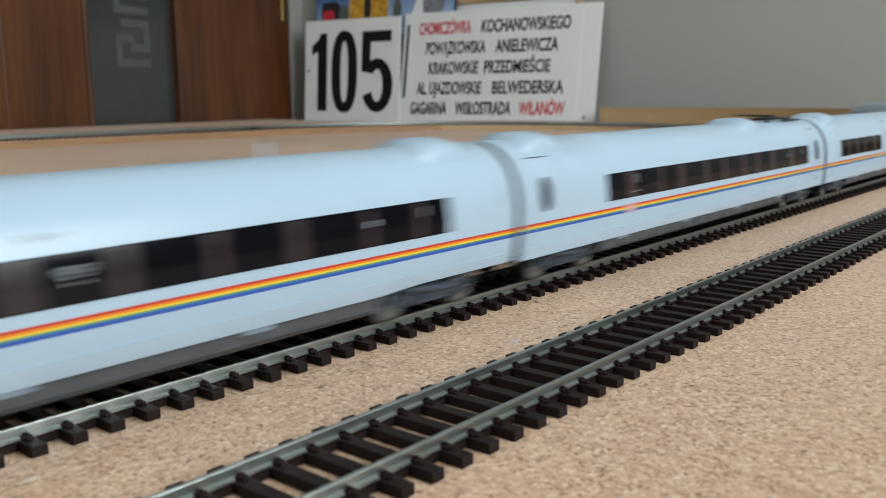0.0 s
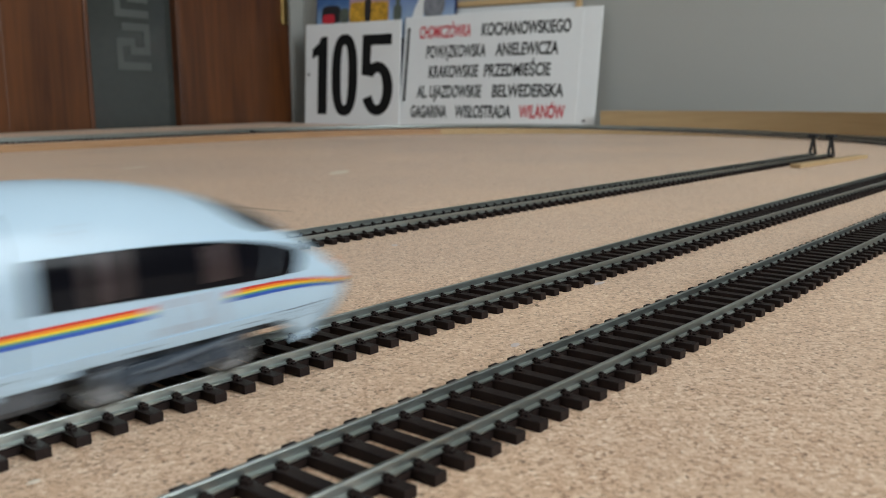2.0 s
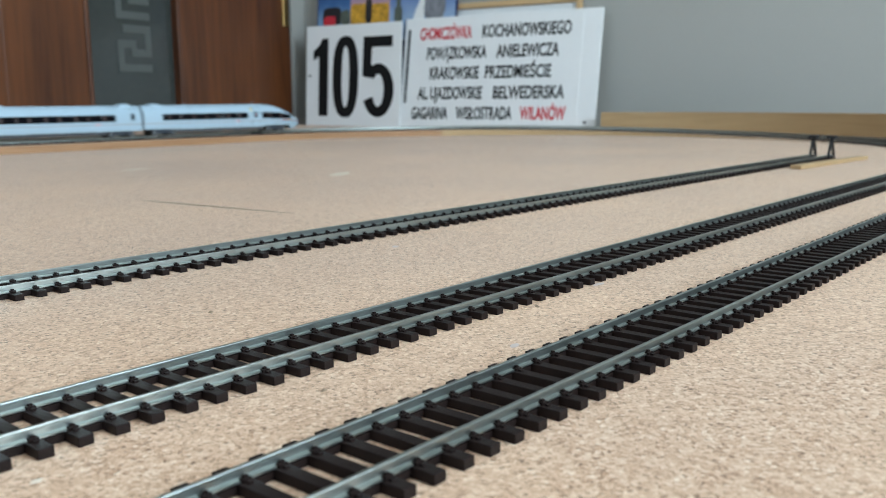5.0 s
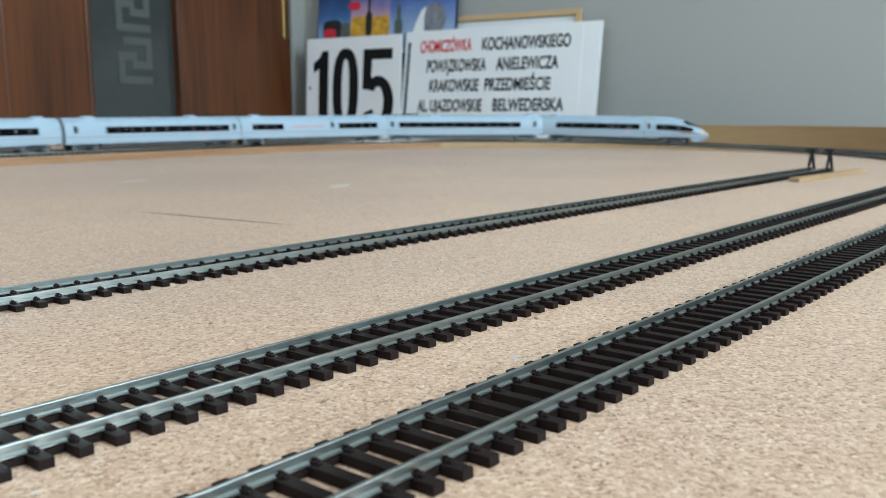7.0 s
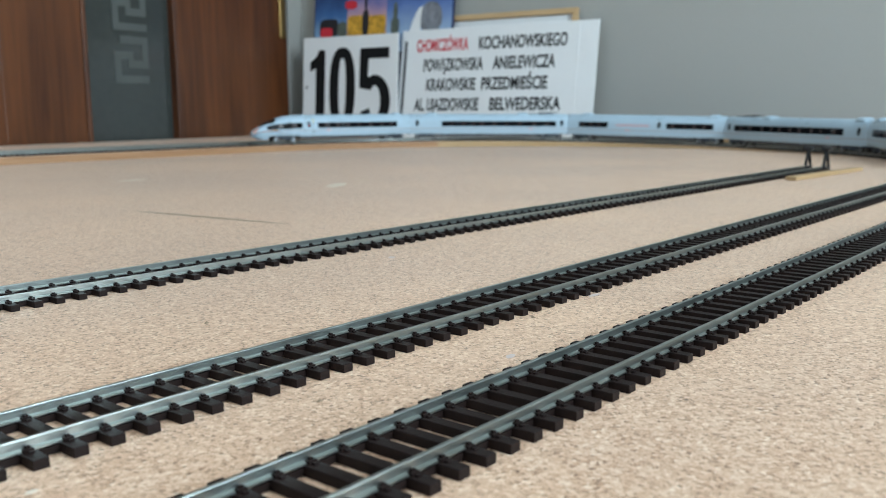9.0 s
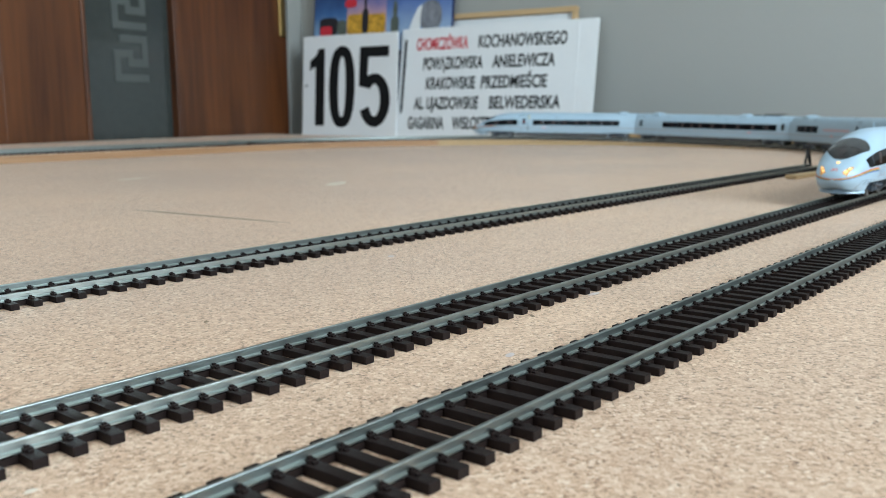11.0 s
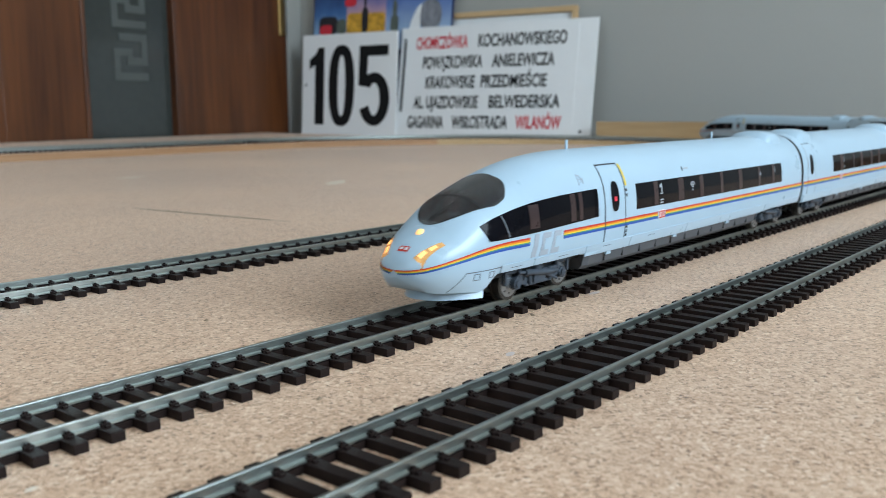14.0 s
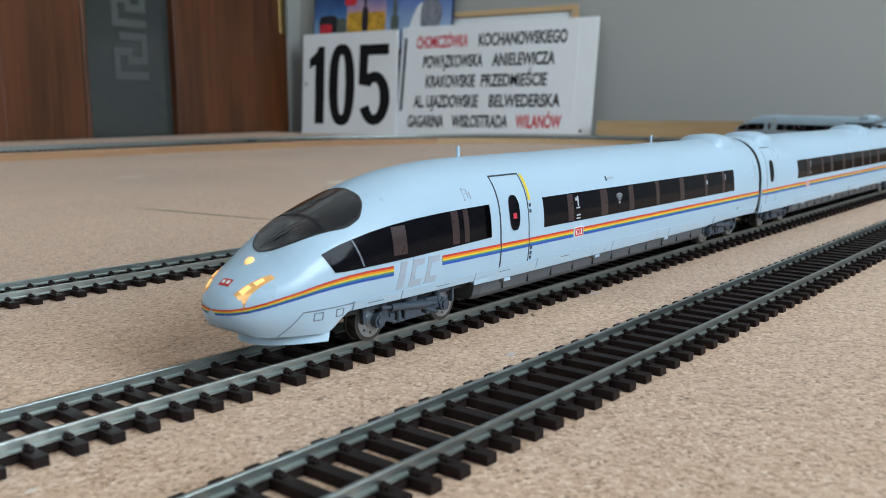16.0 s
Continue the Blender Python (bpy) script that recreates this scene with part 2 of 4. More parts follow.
# ---- the room ----
def wall(name, bm, material=PAINT):
    return tagged(in_room(part(name, bm, material)), kind="structure")


def slab_with_hole(x0, x1, z0, z1, hx0, hx1, hz0, hz1, y0, y1, along_x=True):
    bm = bmesh.new()
    for a, b, c, d in ((x0, hx0, z0, z1), (hx1, x1, z0, z1), (hx0, hx1, z0, hz0), (hx0, hx1, hz1, z1)):
        if along_x:
            box(bm, a * 1e3, b * 1e3, y0 * 1e3, y1 * 1e3, c * 1e3, d * 1e3)
        else:
            box(bm, y0 * 1e3, y1 * 1e3, a * 1e3, b * 1e3, c * 1e3, d * 1e3)
    return bm


DOOR_L, DOOR_R, DOOR_TOP = -0.83, 0.023, FLOOR + 2.06
wall("wall_north", slab_with_hole(WEST - 0.2, EAST + 0.12, FLOOR, CEIL, DOOR_L, DOOR_R, FLOOR, DOOR_TOP, 0.0, 0.12))
wall("wall_east", solid(EAST * 1e3, EAST * 1e3 + 120, SOUTH * 1e3 - 200, 0, FLOOR * 1e3, CEIL * 1e3))
wall("wall_south", slab_with_hole(WEST - 0.2, EAST, FLOOR, CEIL, SOUTH_WINDOW[0], SOUTH_WINDOW[1], SOUTH_WINDOW[2], SOUTH_WINDOW[3], SOUTH - 0.2, SOUTH))
wall("wall_west", slab_with_hole(SOUTH, 0.0, FLOOR, CEIL, WEST_FILL_OPENING[0], WEST_FILL_OPENING[1], WEST_FILL_OPENING[2], WEST_FILL_OPENING[3], WEST - 0.2, WEST, False))
wall("wall_behind_door", solid(-1100, 200, 400, 420, FLOOR * 1e3, CEIL * 1e3))
wall("floor", solid(WEST * 1e3 - 200, 200, SOUTH * 1e3 - 200, 420, FLOOR * 1e3 - 60, FLOOR * 1e3), PARQUET)
wall("ceiling", solid(WEST * 1e3 - 200, 200, SOUTH * 1e3 - 200, 420, CEIL * 1e3, CEIL * 1e3 + 60), CEILING)


def window(name, m, width, z0, z1):
    root = tagged(new(name), "unseen white window frame with two clear panes", "window", kind="structure")
    root.matrix_world = ROOM @ m
    w, h0, h1 = width * 500, z0 * 1e3, z1 * 1e3
    for a, b, c, d in ((-w, w, h0, h0 + 60), (-w, w, h1 - 60, h1), (-w, -w + 60, h0 + 60, h1 - 60), (w - 60, w, h0 + 60, h1 - 60), (-35, 35, h0 + 60, h1 - 60)):
        part("frame_bar", solid(a, b, -25, 25, c, d, bevel=6), CEILING, root)


window("window_1", pose((SOUTH_WINDOW[0] + SOUTH_WINDOW[1]) / 2, SOUTH - 0.12, 0), SOUTH_WINDOW[1] - SOUTH_WINDOW[0], SOUTH_WINDOW[2], SOUTH_WINDOW[3])
# unseen frame, added round the west fill lamp
window("fill_window_2", pose(WEST - 0.12, (WEST_FILL_OPENING[0] + WEST_FILL_OPENING[1]) / 2, 0, 0, 0, 90), WEST_FILL_OPENING[1] - WEST_FILL_OPENING[0], WEST_FILL_OPENING[2], WEST_FILL_OPENING[3])


# ---- door with an etched glass strip ----
def door():
    root = tagged(new("door_1"), "closed reddish-brown wooden door with smoked glass strip", "door", kind="structure")
    root.matrix_world = ROOM.copy()
    z0, z1 = FLOOR * 1e3 + 8, DOOR_TOP * 1e3 - 50
    g0, g1 = -568, -333
    part("stile", solid(g1, 19, 2, 42, z0, z1, bevel=2), DOORWOOD, root)
    part("stile", solid(-737, g0, 2, 42, z0, z1, bevel=2), DOORWOOD, root)
    part("rail", solid(g0, g1, 3, 41, z0, z0 + 190), DOORWOOD, root)
    part("rail", solid(g0, g1, 3, 41, z1 - 140, z1), DOORWOOD, root)
    for x in (g0, g1 - 9):
        part("bead", solid(x, x + 9, 0, 44, z0 + 190, z1 - 140, bevel=2), DOORWOOD, root)
    pane = part("pane", solid(g0 + 9, g1 - 9, 18, 24, z0 + 190, z1 - 140), FROST, root, "smoked grey glass")
    # etched meander
    s, x0 = 15.0, -485.0
    k = 0
    for zb in np.arange(124, 1000, 103):
        for a, b, c, d in ((0, 84, 0, s), (0, s, s, 62), (s, 46, 62 - s, 62), (33, 33 + s, 30, 62 - s), (33 + s, 84, 30, 30 + s), (84 - s, 84, 30 + s, 103 - s), (s, 84, 103 - 2 * s + 4, 103 - s + 4)):
            part("etched_line", solid(x0 + a, x0 + b, 16.4 - 0.02 * (k % 5), 18.2, zb + c, zb + d), KEY, pane)
            k += 1
    part("casing", solid(-828, -745, -14, 100, FLOOR * 1e3, DOOR_TOP * 1e3 - 2, bevel=4), DOORWOOD, root)
    part("casing", solid(-745, 21, -4, 100, z1 + 4, DOOR_TOP * 1e3 - 3, bevel=3), DOORWOOD, root)
    plate = part("handle_plate", solid(-10, 10, -5, 2, 240, 420, bevel=3), BRASS, root, "brass handle plate")
    bm = bmesh.new()
    cyl(bm, 8, 45, mpose(-7, -25, 400, 90))
    cyl(bm, 7, 110, mpose(-58, -44, 400, 0, 90))
    part("lever", bm, BRASS, plate, smooth=True)


door()


# ---- the board and its raised rear deck ----
def east_x(y):
    return 1421 + 0.1685 * (1696 - y)


def north_y(x):
    return 1696 - 0.1684 * (1421 - x)


table = tagged(new("layout_table"), "cork-topped wooden layout board on trestle legs", "table")
bm = bmesh.new()
prism(bm, [(-950, -320), (east_x(-320) - 8, -320), (east_x(1680) - 8, 1680), (-950, north_y(-950) - 8)], -22, 0)
part("board", bm, CORK, table, "cork surface with light stains")
for x, y in ((-880, -260), (1500, -260), (-880, 1180), (1290, 1550)):
    part("leg", solid(x - 22, x + 22, y - 22, y + 22, FLOOR * 1e3, -22, bevel=2), GUARD, table)

# the oval: half turns of radius R about (XE, YC) and (XW, YC)
R, XE, XW, YB = 496.5, 906.0, -164.0, 167.0
YC = YB + R
HALF = math.pi * R
LAP = 2 * HALF + 2 * (XE - XW)
DECK = 10.0


def rise(y):
    u = min(1, max(0, (y - 290) / 800))
    return DECK * u * u * (3 - 2 * u) if u < 1 else DECK


def oval(s, out=0.0):
    """Place and heading on the oval; s = 0 where the east turn begins on the rear straight."""
    s %= LAP
    r = R + out
    if s < HALF:
        a = math.pi / 2 - s / R
        return XE + r * math.cos(a), YC + r * math.sin(a), a - math.pi / 2
    s -= HALF
    if s < XE - XW:
        return XE - s, YB - out, -math.pi
    s -= XE - XW
    if s < HALF:
        a = -math.pi / 2 - s / R
        return XW + r * math.cos(a), YC + r * math.sin(a), a - math.pi / 2
    s -= HALF
    return XW + s, YC + r, 0.0


# deck behind the rear straight and its ramp round the east turn
bm = bmesh.new()
inner = YC + R - 31
pts = [(-900, inner), (XE, inner)]
for a in np.linspace(math.pi / 2, math.radians(50), 10)[1:]:
    pts.append((XE + (R - 31) * math.cos(a), YC + (R - 31) * math.sin(a)))
a = math.radians(50)
pts.append((XE + (R + 93) * math.cos(a), YC + (R + 93) * math.sin(a)))
pts += [(1340, north_y(1340) - 20), (-900, north_y(-900) - 20)]
lo = [bm.verts.new((x, y, 0.15)) for x, y in pts]
hi = [bm.verts.new((x, y, DECK if i not in (len(pts) - 3, len(pts) - 4) else rise(y))) for i, (x, y) in enumerate(pts)]
bm.faces.new(hi)
for i in range(len(pts)):
    j = (i + 1) % len(pts)
    f = bm.faces.new((lo[i], lo[j], hi[j], hi[i]))
    f.material_index = 1
for v, (x, y) in zip(hi, pts):
    v.co.z = rise(y) if y < inner - 1 else DECK
rear = tagged(part("rear_deck", bm, [CORK, EDGE]), "raised cork-covered deck with raw orange wood edge", "deck")
bm = bmesh.new()
rows = []
for a in np.linspace(math.radians(50.2), math.radians(-52), 60):
    c, s_ = math.cos(a), math.sin(a)
    p0, p1 = (XE + (R - 31) * c, YC + (R - 31) * s_), (XE + (R + 93) * c, YC + (R + 93) * s_)
    rows.append([(*p0, 0.15), (*p0, rise(p0[1]) + 0.3), (*p1, rise(p0[1]) + 0.3), (*p1, 0.15)])
grid_faces(bm, rows)
for i, f in enumerate(bm.faces):
    f.material_index = 0 if i % 3 == 1 else 1
tagged(part("track_ramp", bm, [CORK, GUARD]), "curved sloping wooden ramp under the tracks", "ramp")

# curved guard strip outside the east turn
bm = bmesh.new()
rows = []
for a in np.linspace(math.radians(19.5), math.radians(-85), 50):
    c, s_ = math.cos(a), math.sin(a)
    rows.append([(XE + r * c, YC + r * s_, z) for r, z in ((660, 0.2), (660, 36.4), (660.6, 37), (665.4, 37), (666, 36.4), (666, 0.2))])
vs = grid_faces(bm, rows, closed=True)
bm.faces.new(vs[0])
bm.faces.new(vs[-1][::-1])
tagged(part("guard_strip", bm, GUARD), "curved tan plywood guard strip edging the board", "guard strip")


# ---- tracks ----
RAILPROF = [(-1.1, 2.1), (1.1, 2.1), (1.1, 2.45), (0.35, 2.75), (0.35, 3.7), (0.5, 3.85), (0.5, 4.42), (0.44, 4.52), (0.3, 4.58), (0, 4.6), (-0.3, 4.58), (-0.44, 4.52), (-0.5, 4.42), (-0.5, 3.85), (-0.35, 3.7), (-0.35, 2.75), (-1.1, 2.45)]
PITCH = 7.68


def sweep(bm, prof, way, off):
    rows = []
    for x, y, z, h in way:
        nx, ny = -math.sin(h), math.cos(h)
        rows.append([(x + nx * (off + a), y + ny * (off + a), z + b) for a, b in prof])
    vs = grid_faces(bm, rows, closed=True)
    bm.faces.new(vs[0])
    bm.faces.new(vs[-1][::-1])


def sleeper_mesh():
    bm = bmesh.new()
    box(bm, -1.55, 1.55, -15, 15, 0.0, 2.1, bevel=0.18)
    for y in (-8.75, 8.75):
        for s in (-1, 1):
            box(bm, -0.95, 0.95, y + s * 1.15 - 0.6, y + s * 1.15 + 0.6, 2.0, 2.75)
            box(bm, -0.4, 0.4, y + s * 1.0 - 0.35, y + s * 1.0 + 0.35, 2.7, 3.2)
            box(bm, -0.5, 0.5, y + s * 2.3 - 0.4, y + s * 2.3 + 0.4, 2.0, 2.5)
    me = bpy.data.meshes.new("sleeper")
    bm.to_mesh(me)
    bm.free()
    me.transform(Matrix.Scale(MM, 4))
    me.materials.append(SLEEPER)
    return me


SLEEPERMESH = sleeper_mesh()
SV = np.array([v.co[:] for v in SLEEPERMESH.vertices]) / MM
SF = [tuple(p.vertices) for p in SLEEPERMESH.polygons]


def track(label, runs, places, near):
    """runs: polylines (x, y, z, heading) of the centre line; places: sleepers; near(x, y): whether it is a piece of its own."""
    root = tagged(new("railway_track"), label, "railway track", "model railway tracks")
    for way in runs:
        for off in (-8.75, 8.75):
            bm = bmesh.new()
            sweep(bm, RAILPROF, way, off)
            part("rail", bm, RAIL, root, "nickel silver rail")
        bm = bmesh.new()
        for off in (-8.75, 8.75):
            sweep(bm, [(-1.0, 0.2), (1.0, 0.2), (1.0, 1.7), (-1.0, 1.7)], way, off)
        part("sleeper_web", bm, SLEEPER, root, "black plastic webbing")
    verts, faces = [], []
    for x, y, z, h in places:
        turn = h + random.uniform(-0.012, 0.012)
        if near(x, y):
            ob = new("sleeper", SLEEPERMESH)
            ob.matrix_world = Matrix.LocRotScale(Vector((x, y, z)) * MM, Euler((0, 0, turn)), None)
            ob.parent = root
        else:
            c, s = math.cos(h), math.sin(h)
            base = len(verts)
            verts += [(MM * (x + c * a - s * b), MM * (y + s * a + c * b), MM * (z + d)) for a, b, d in SV]
            faces += [tuple(i + base for i in f) for f in SF]
    me = bpy.data.meshes.new("sleeper_run")
    me.from_pydata(verts, [], faces)
    me.materials.append(SLEEPER)
    ob = new("sleeper_run", me)
    ob.parent = root
    tagged(ob, kind="stuff")
    return root


def oval_way(out, step, start=0.0):
    n = int(LAP / step)
    res = []
    for i in range(n + 1):
        x, y, h = oval(min(start + i * step, LAP - 1e-6), out)
        res.append((x, y, rise(y) if y < inner else DECK, h))
    return res


def oval_places(out, phase):
    """Even spacing along the offset line."""
    res, s = [], 0.0
    s = phase % PITCH
    while s < LAP:
        x, y, h = oval(s, out)
        res.append((x, y, (rise(y) if y < inner else DECK) + 0.02, h))
        s += PITCH * (1 if h in (0.0, -math.pi) else R / (R + out))
    return res


# phases put a sleeper at x = 98.7 (outer) and x = 69.2 (inner) on the near straights
PH_IN = HALF + (XE - 67.7)
PH_OUT = HALF + (XE - 97.2)


track("inner oval of nickel rails on dark brown sleepers", [oval_way(0, 20)], oval_places(0, PH_IN), lambda x, y: y < 200 and -40 < x < 900)
far_out = oval_places(62.2, PH_OUT)
# re-phase the near straight of the outer oval
far_out = [p for p in far_out if not (p[1] < 110 and XW < p[0] < XE)]
far_out += [(97.2 + PITCH * i, YB - 62.2, 0.02, -math.pi) for i in range(-33, 105)]
track("outer oval of nickel rails on dark brown sleepers", [oval_way(62.2, 20)], far_out, lambda x, y: y < 130 and 60 < x < 880)
CA = -0.0125


def siding(d):
    return 100 + d * math.cos(CA), 301 + d * math.sin(CA), 0.02, CA


track("straight stub siding of nickel rails on dark sleepers", [[siding(-470), siding(-300), siding(200), siding(860)]],
      [siding(-468 + PITCH * i) for i in range(173)], lambda x, y: 60 < x < 900)


def buffer_stop():
    root = tagged(new("buffer_stop"), "black plastic buffer stop at the siding's end", "buffer stop")
    x, y, z, h = siding(858)
    root.matrix_world = Matrix.LocRotScale(Vector((x, y, 2)) * MM, Euler((0, 0, h)), None)
    for s in (-9.2, 9.2):
        bm = bmesh.new()
        box(bm, -1, 1, -1.2, 1.2, 0, 21, m=mpose(-9, s, 0, 0, 24) )
        box(bm, -1, 1, -1.2, 1.2, 0, 21, m=mpose(9, s, 0, 0, -24))
        box(bm, -10, 10, s - 1.4, s + 1.4, 0, 2)
        part("support_frame", bm, BLACK, root)
        bm = bmesh.new()
        box(bm, -5, 5, s - 4.5, s + 4.5, 18.5, 22, bevel=0.6)
        part("buffer_pad", bm, BLACK, root)


buffer_stop()
lath = tagged(part("wooden_lath", solid(0, 168, -5, 5, 0.1, 3.6, bevel=0.4), GUARD), "short raw wooden lath lying beside the siding", "lath")
lath.matrix_world = pose(0.800, 0.264, 0.0001, 0, 0, -4)


# ---- marks on the cork ----
def blob(name, x, y, rx, ry, turn, material, label, high=0.25):
    bm = bmesh.new()
    c = bm.verts.new((0, 0, high))
    ring = []
    for i in range(18):
        a = 2 * math.pi * i / 18
        k = 1 + 0.28 * noise.noise((x * 0.1 + math.cos(a) * 1.3, y * 0.1 + math.sin(a) * 1.3, 0.5))
        ring.append(bm.verts.new((rx * k * math.cos(a), ry * k * math.sin(a), 0.03)))
    for i in range(18):
        bm.faces.new((c, ring[i], ring[(i + 1) % 18]))
    ob = tagged(part(name, bm, material, smooth=True), label, "mark")
    ob.matrix_world = pose(x * MM, y * MM, 0.00002, 0, 0, turn)


PALE = mat("pale_mark", (0.74, 0.62, 0.50), 0.5, vary=0.08, size=150)
LILAC = mat("lilac_glue", (0.60, 0.50, 0.48), 0.45, vary=0.08, size=150)
DARKMARK = mat("grime", (0.30, 0.21, 0.14), 0.7, vary=0.2, size=60)
blob("cork_spot", 531, 567, 26, 8, 35, PALE, "pale smear on the cork")
blob("cork_spot", 454, 770, 20, 6, 10, PALE, "pale smear on the cork")
blob("cork_spot", 262, 151, 3.2, 1.3, 0, LILAC, "small lilac glue spot beside the track")
blob("cork_spot", 181, 129, 2.2, 1.2, 15, LILAC, "small lilac glue spot between the tracks")
blob("cork_spot", 277, 262, 2.6, 1.6, 35, LILAC, "small lilac glue spot beside the siding")
blob("cork_spot", 62, 144, 1.2, 0.8, 15, PALE, "tiny white glue drop on the cork")
# seam of the board, laid on the cork as a thin dark strip
blob("seam_streak", 317, 456, 72, 2.4, -83, DARKMARK, "faint dark seam line across the cork", 0.05)
blob("crumb", 153, 223, 1.0, 0.7, 15, DARKMARK, "tiny dark crumb on the cork", 0.6)
blob("crumb", 125, 141, 0.9, 0.6, 15, DARKMARK, "tiny dark crumb on the cork", 0.6)
blob("crumb", 221, 149, 1.2, 0.7, 55, DARKMARK, "tiny dark crumb on the cork", 0.6)

# ---- bus route board leaning on the wall ----
def lettering(text, height, width, material, parent, x, z, name="lettering", bold=0.0):
    """Raised letters, left edge at x, base line at z, on the board's face (local X along it, Z up, face towards -Y)."""
    cu = bpy.data.curves.new("letters", "FONT")
    cu.body, cu.size, cu.offset, cu.extrude = text, 1.0, bold, 0.0
    tmp = bpy.data.objects.new("tmp", cu)
    scene.collection.objects.link(tmp)
    bpy.context.view_layer.update()
    me = bpy.data.meshes.new_from_object(tmp.evaluated_get(bpy.context.evaluated_depsgraph_get()))
    bpy.data.objects.remove(tmp)
    xs = [v.co.x for v in me.vertices]
    w, cap = max(xs) - min(xs), 0.73
    me.transform(Matrix.Translation((-min(xs), 0, 0)))
    me.transform(Matrix.Diagonal((width / w * MM, height / cap * MM, 1, 1)))
    me.transform(Matrix.Rotation(math.pi / 2, 4, "X"))
    me.transform(Matrix.Translation((x * MM, (-0.4 if z == 30 else -1.5) * MM, z * MM)))
    me.name = name
    me.materials.clear()
    me.materials.append(material)
    ob = new(name, me)
    ob.parent = parent
    return ob


SIGN_L, SIGN_R = Vector((1423, 1645, 0.3)), Vector((1547, 909, 0.3))
SIGN_DIR = math.atan2(SIGN_R.y - SIGN_L.y, SIGN_R.x - SIGN_L.x)
SIGN_W = (SIGN_R - SIGN_L).length
LEAN = 9.5
SIGN_AT = Matrix.Translation(SIGN_L * MM) @ Matrix.Rotation(SIGN_DIR, 4, "Z") @ Matrix.Rotation(radians(-LEAN), 4, "X")


def flat_shape(bm, pts, depth=0.5):
    """A thin upright plate with the outline pts (x, z)."""
    a, b = [bm.verts.new((x, -0.05, z)) for x, z in pts], [bm.verts.new((x, -0.05 - depth, z)) for x, z in pts]
    bm.faces.new(a)
    bm.faces.new(b[::-1])
    for i in range(len(pts)):
        j = (i + 1) % len(pts)
        bm.faces.new((a[i], b[i], b[j], a[j]))


def round_outline(cx, cz, rx, rz, n=40, power=2.5):
    res = []
    for i in range(n):
        c, s = math.cos(2 * math.pi * i / n), math.sin(2 * math.pi * i / n)
        res.append((cx + rx * math.copysign(abs(c) ** (2 / power), c), cz + rz * math.copysign(abs(s) ** (2 / power), s)))
    return res


def route_board():
    root = tagged(new("route_board"), "white enamel bus route board with black and red lettering", "sign")
    root.matrix_world = SIGN_AT
    split = SIGN_W * 0.37
    stops = part("stops_panel", solid(split + 1, SIGN_W, -1, 3, 0, 247, bevel=1.2), SIGNWHITE, root)
    number = part("number_panel", solid(12, split + 7, 0, 4, 0, 236, bevel=1.2), SIGNWHITE, root)
    number.matrix_basis = pose(0, -0.006, 0.001, LEAN - 4.0)
    part("edge_strip", solid(SIGN_W - 46, SIGN_W - 40, -1.6, -0.9, 3, 244), SIGNWHITE, stops)
    # the route number: a flagged one, a narrow nought, a five
    bm = bmesh.new()
    flat_shape(bm, [(51, 26), (78, 26), (78, 206), (60, 206), (53, 192), (34, 178), (34, 156), (51, 165)])
    part("lettering", bm, SIGNBLACK, number)
    bm = bmesh.new()
    o, q = round_outline(129, 116, 37, 94), round_outline(129, 116, 11, 70)
    rows = [[(x, y, z) for (x, z), y in ((o[i], -0.05), (o[i], -0.5), (q[i], -0.5), (q[i], -0.05))] for i in list(range(40)) + [0]]
    grid_faces(bm, rows, closed=True)
    bmesh.ops.remove_doubles(bm, verts=bm.verts, dist=0.01)
    part("lettering", bm, SIGNBLACK, number)
    bm = bmesh.new()
    five = [(180, 206), (260, 206), (260, 182), (204, 182), (202, 144)]
    arc = [(222 + 43 * math.cos(a), 84 + 61 * math.sin(a)) for a in np.linspace(2.0, -2.75, 26)]
    back = [(222 + 16 * math.cos(a), 84 + 37 * math.sin(a)) for a in np.linspace(-2.75, 2.35, 26)]
    flat_shape(bm, five + arc + back + [(178, 116)])
    part("lettering", bm, SIGNBLACK, number)
    # shadow of the panel's curled edge, modelled as a thin black bar
    part("edge_shadow", solid(split + 10, split + 16, -1.5, -0.9, 58, 222), SIGNBLACK, stops)
    for line, z in ((((0.427, 0.602, "CHOMICZÓWKA", 1), (0.637, 0.912, "KOCHANOWSKIEGO", 0)), 198),
                    (((0.455, 0.655, "POWĄZKOWSKA", 0), (0.687, 0.880, "ANIELEWICZA", 0)), 154),
                    (((0.469, 0.635, "KRAKOWSKIE", 0), (0.655, 0.861, "PRZEDMIEŚCIE", 0)), 110),
                    (((0.432, 0.650, "AL. UJAZDOWSKIE", 0), (0.686, 0.905, "BELWEDERSKA", 0)), 66),
                    (((0.415, 0.540, "GAGARINA", 0), (0.568, 0.750, "WISŁOSTRADA", 0), (0.775, 0.913, "WILANÓW", 1)), 22)):
        for a, b, text, red in line:
            lettering(text, 27, (b - a) * SIGN_W, SIGNRED if red else SIGNBLACK, stops, a * SIGN_W, z, bold=0.028)
    for x, z in ((24, 120), (SIGN_W - 22, 16)):
        bm = bmesh.new()
        cyl(bm, 3, 1.6, mpose(x, -1.6 if x > 100 else -0.4, z, 90), 12)
        part("screw_hole", bm, LINE, stops if x > 100 else number)


route_board()


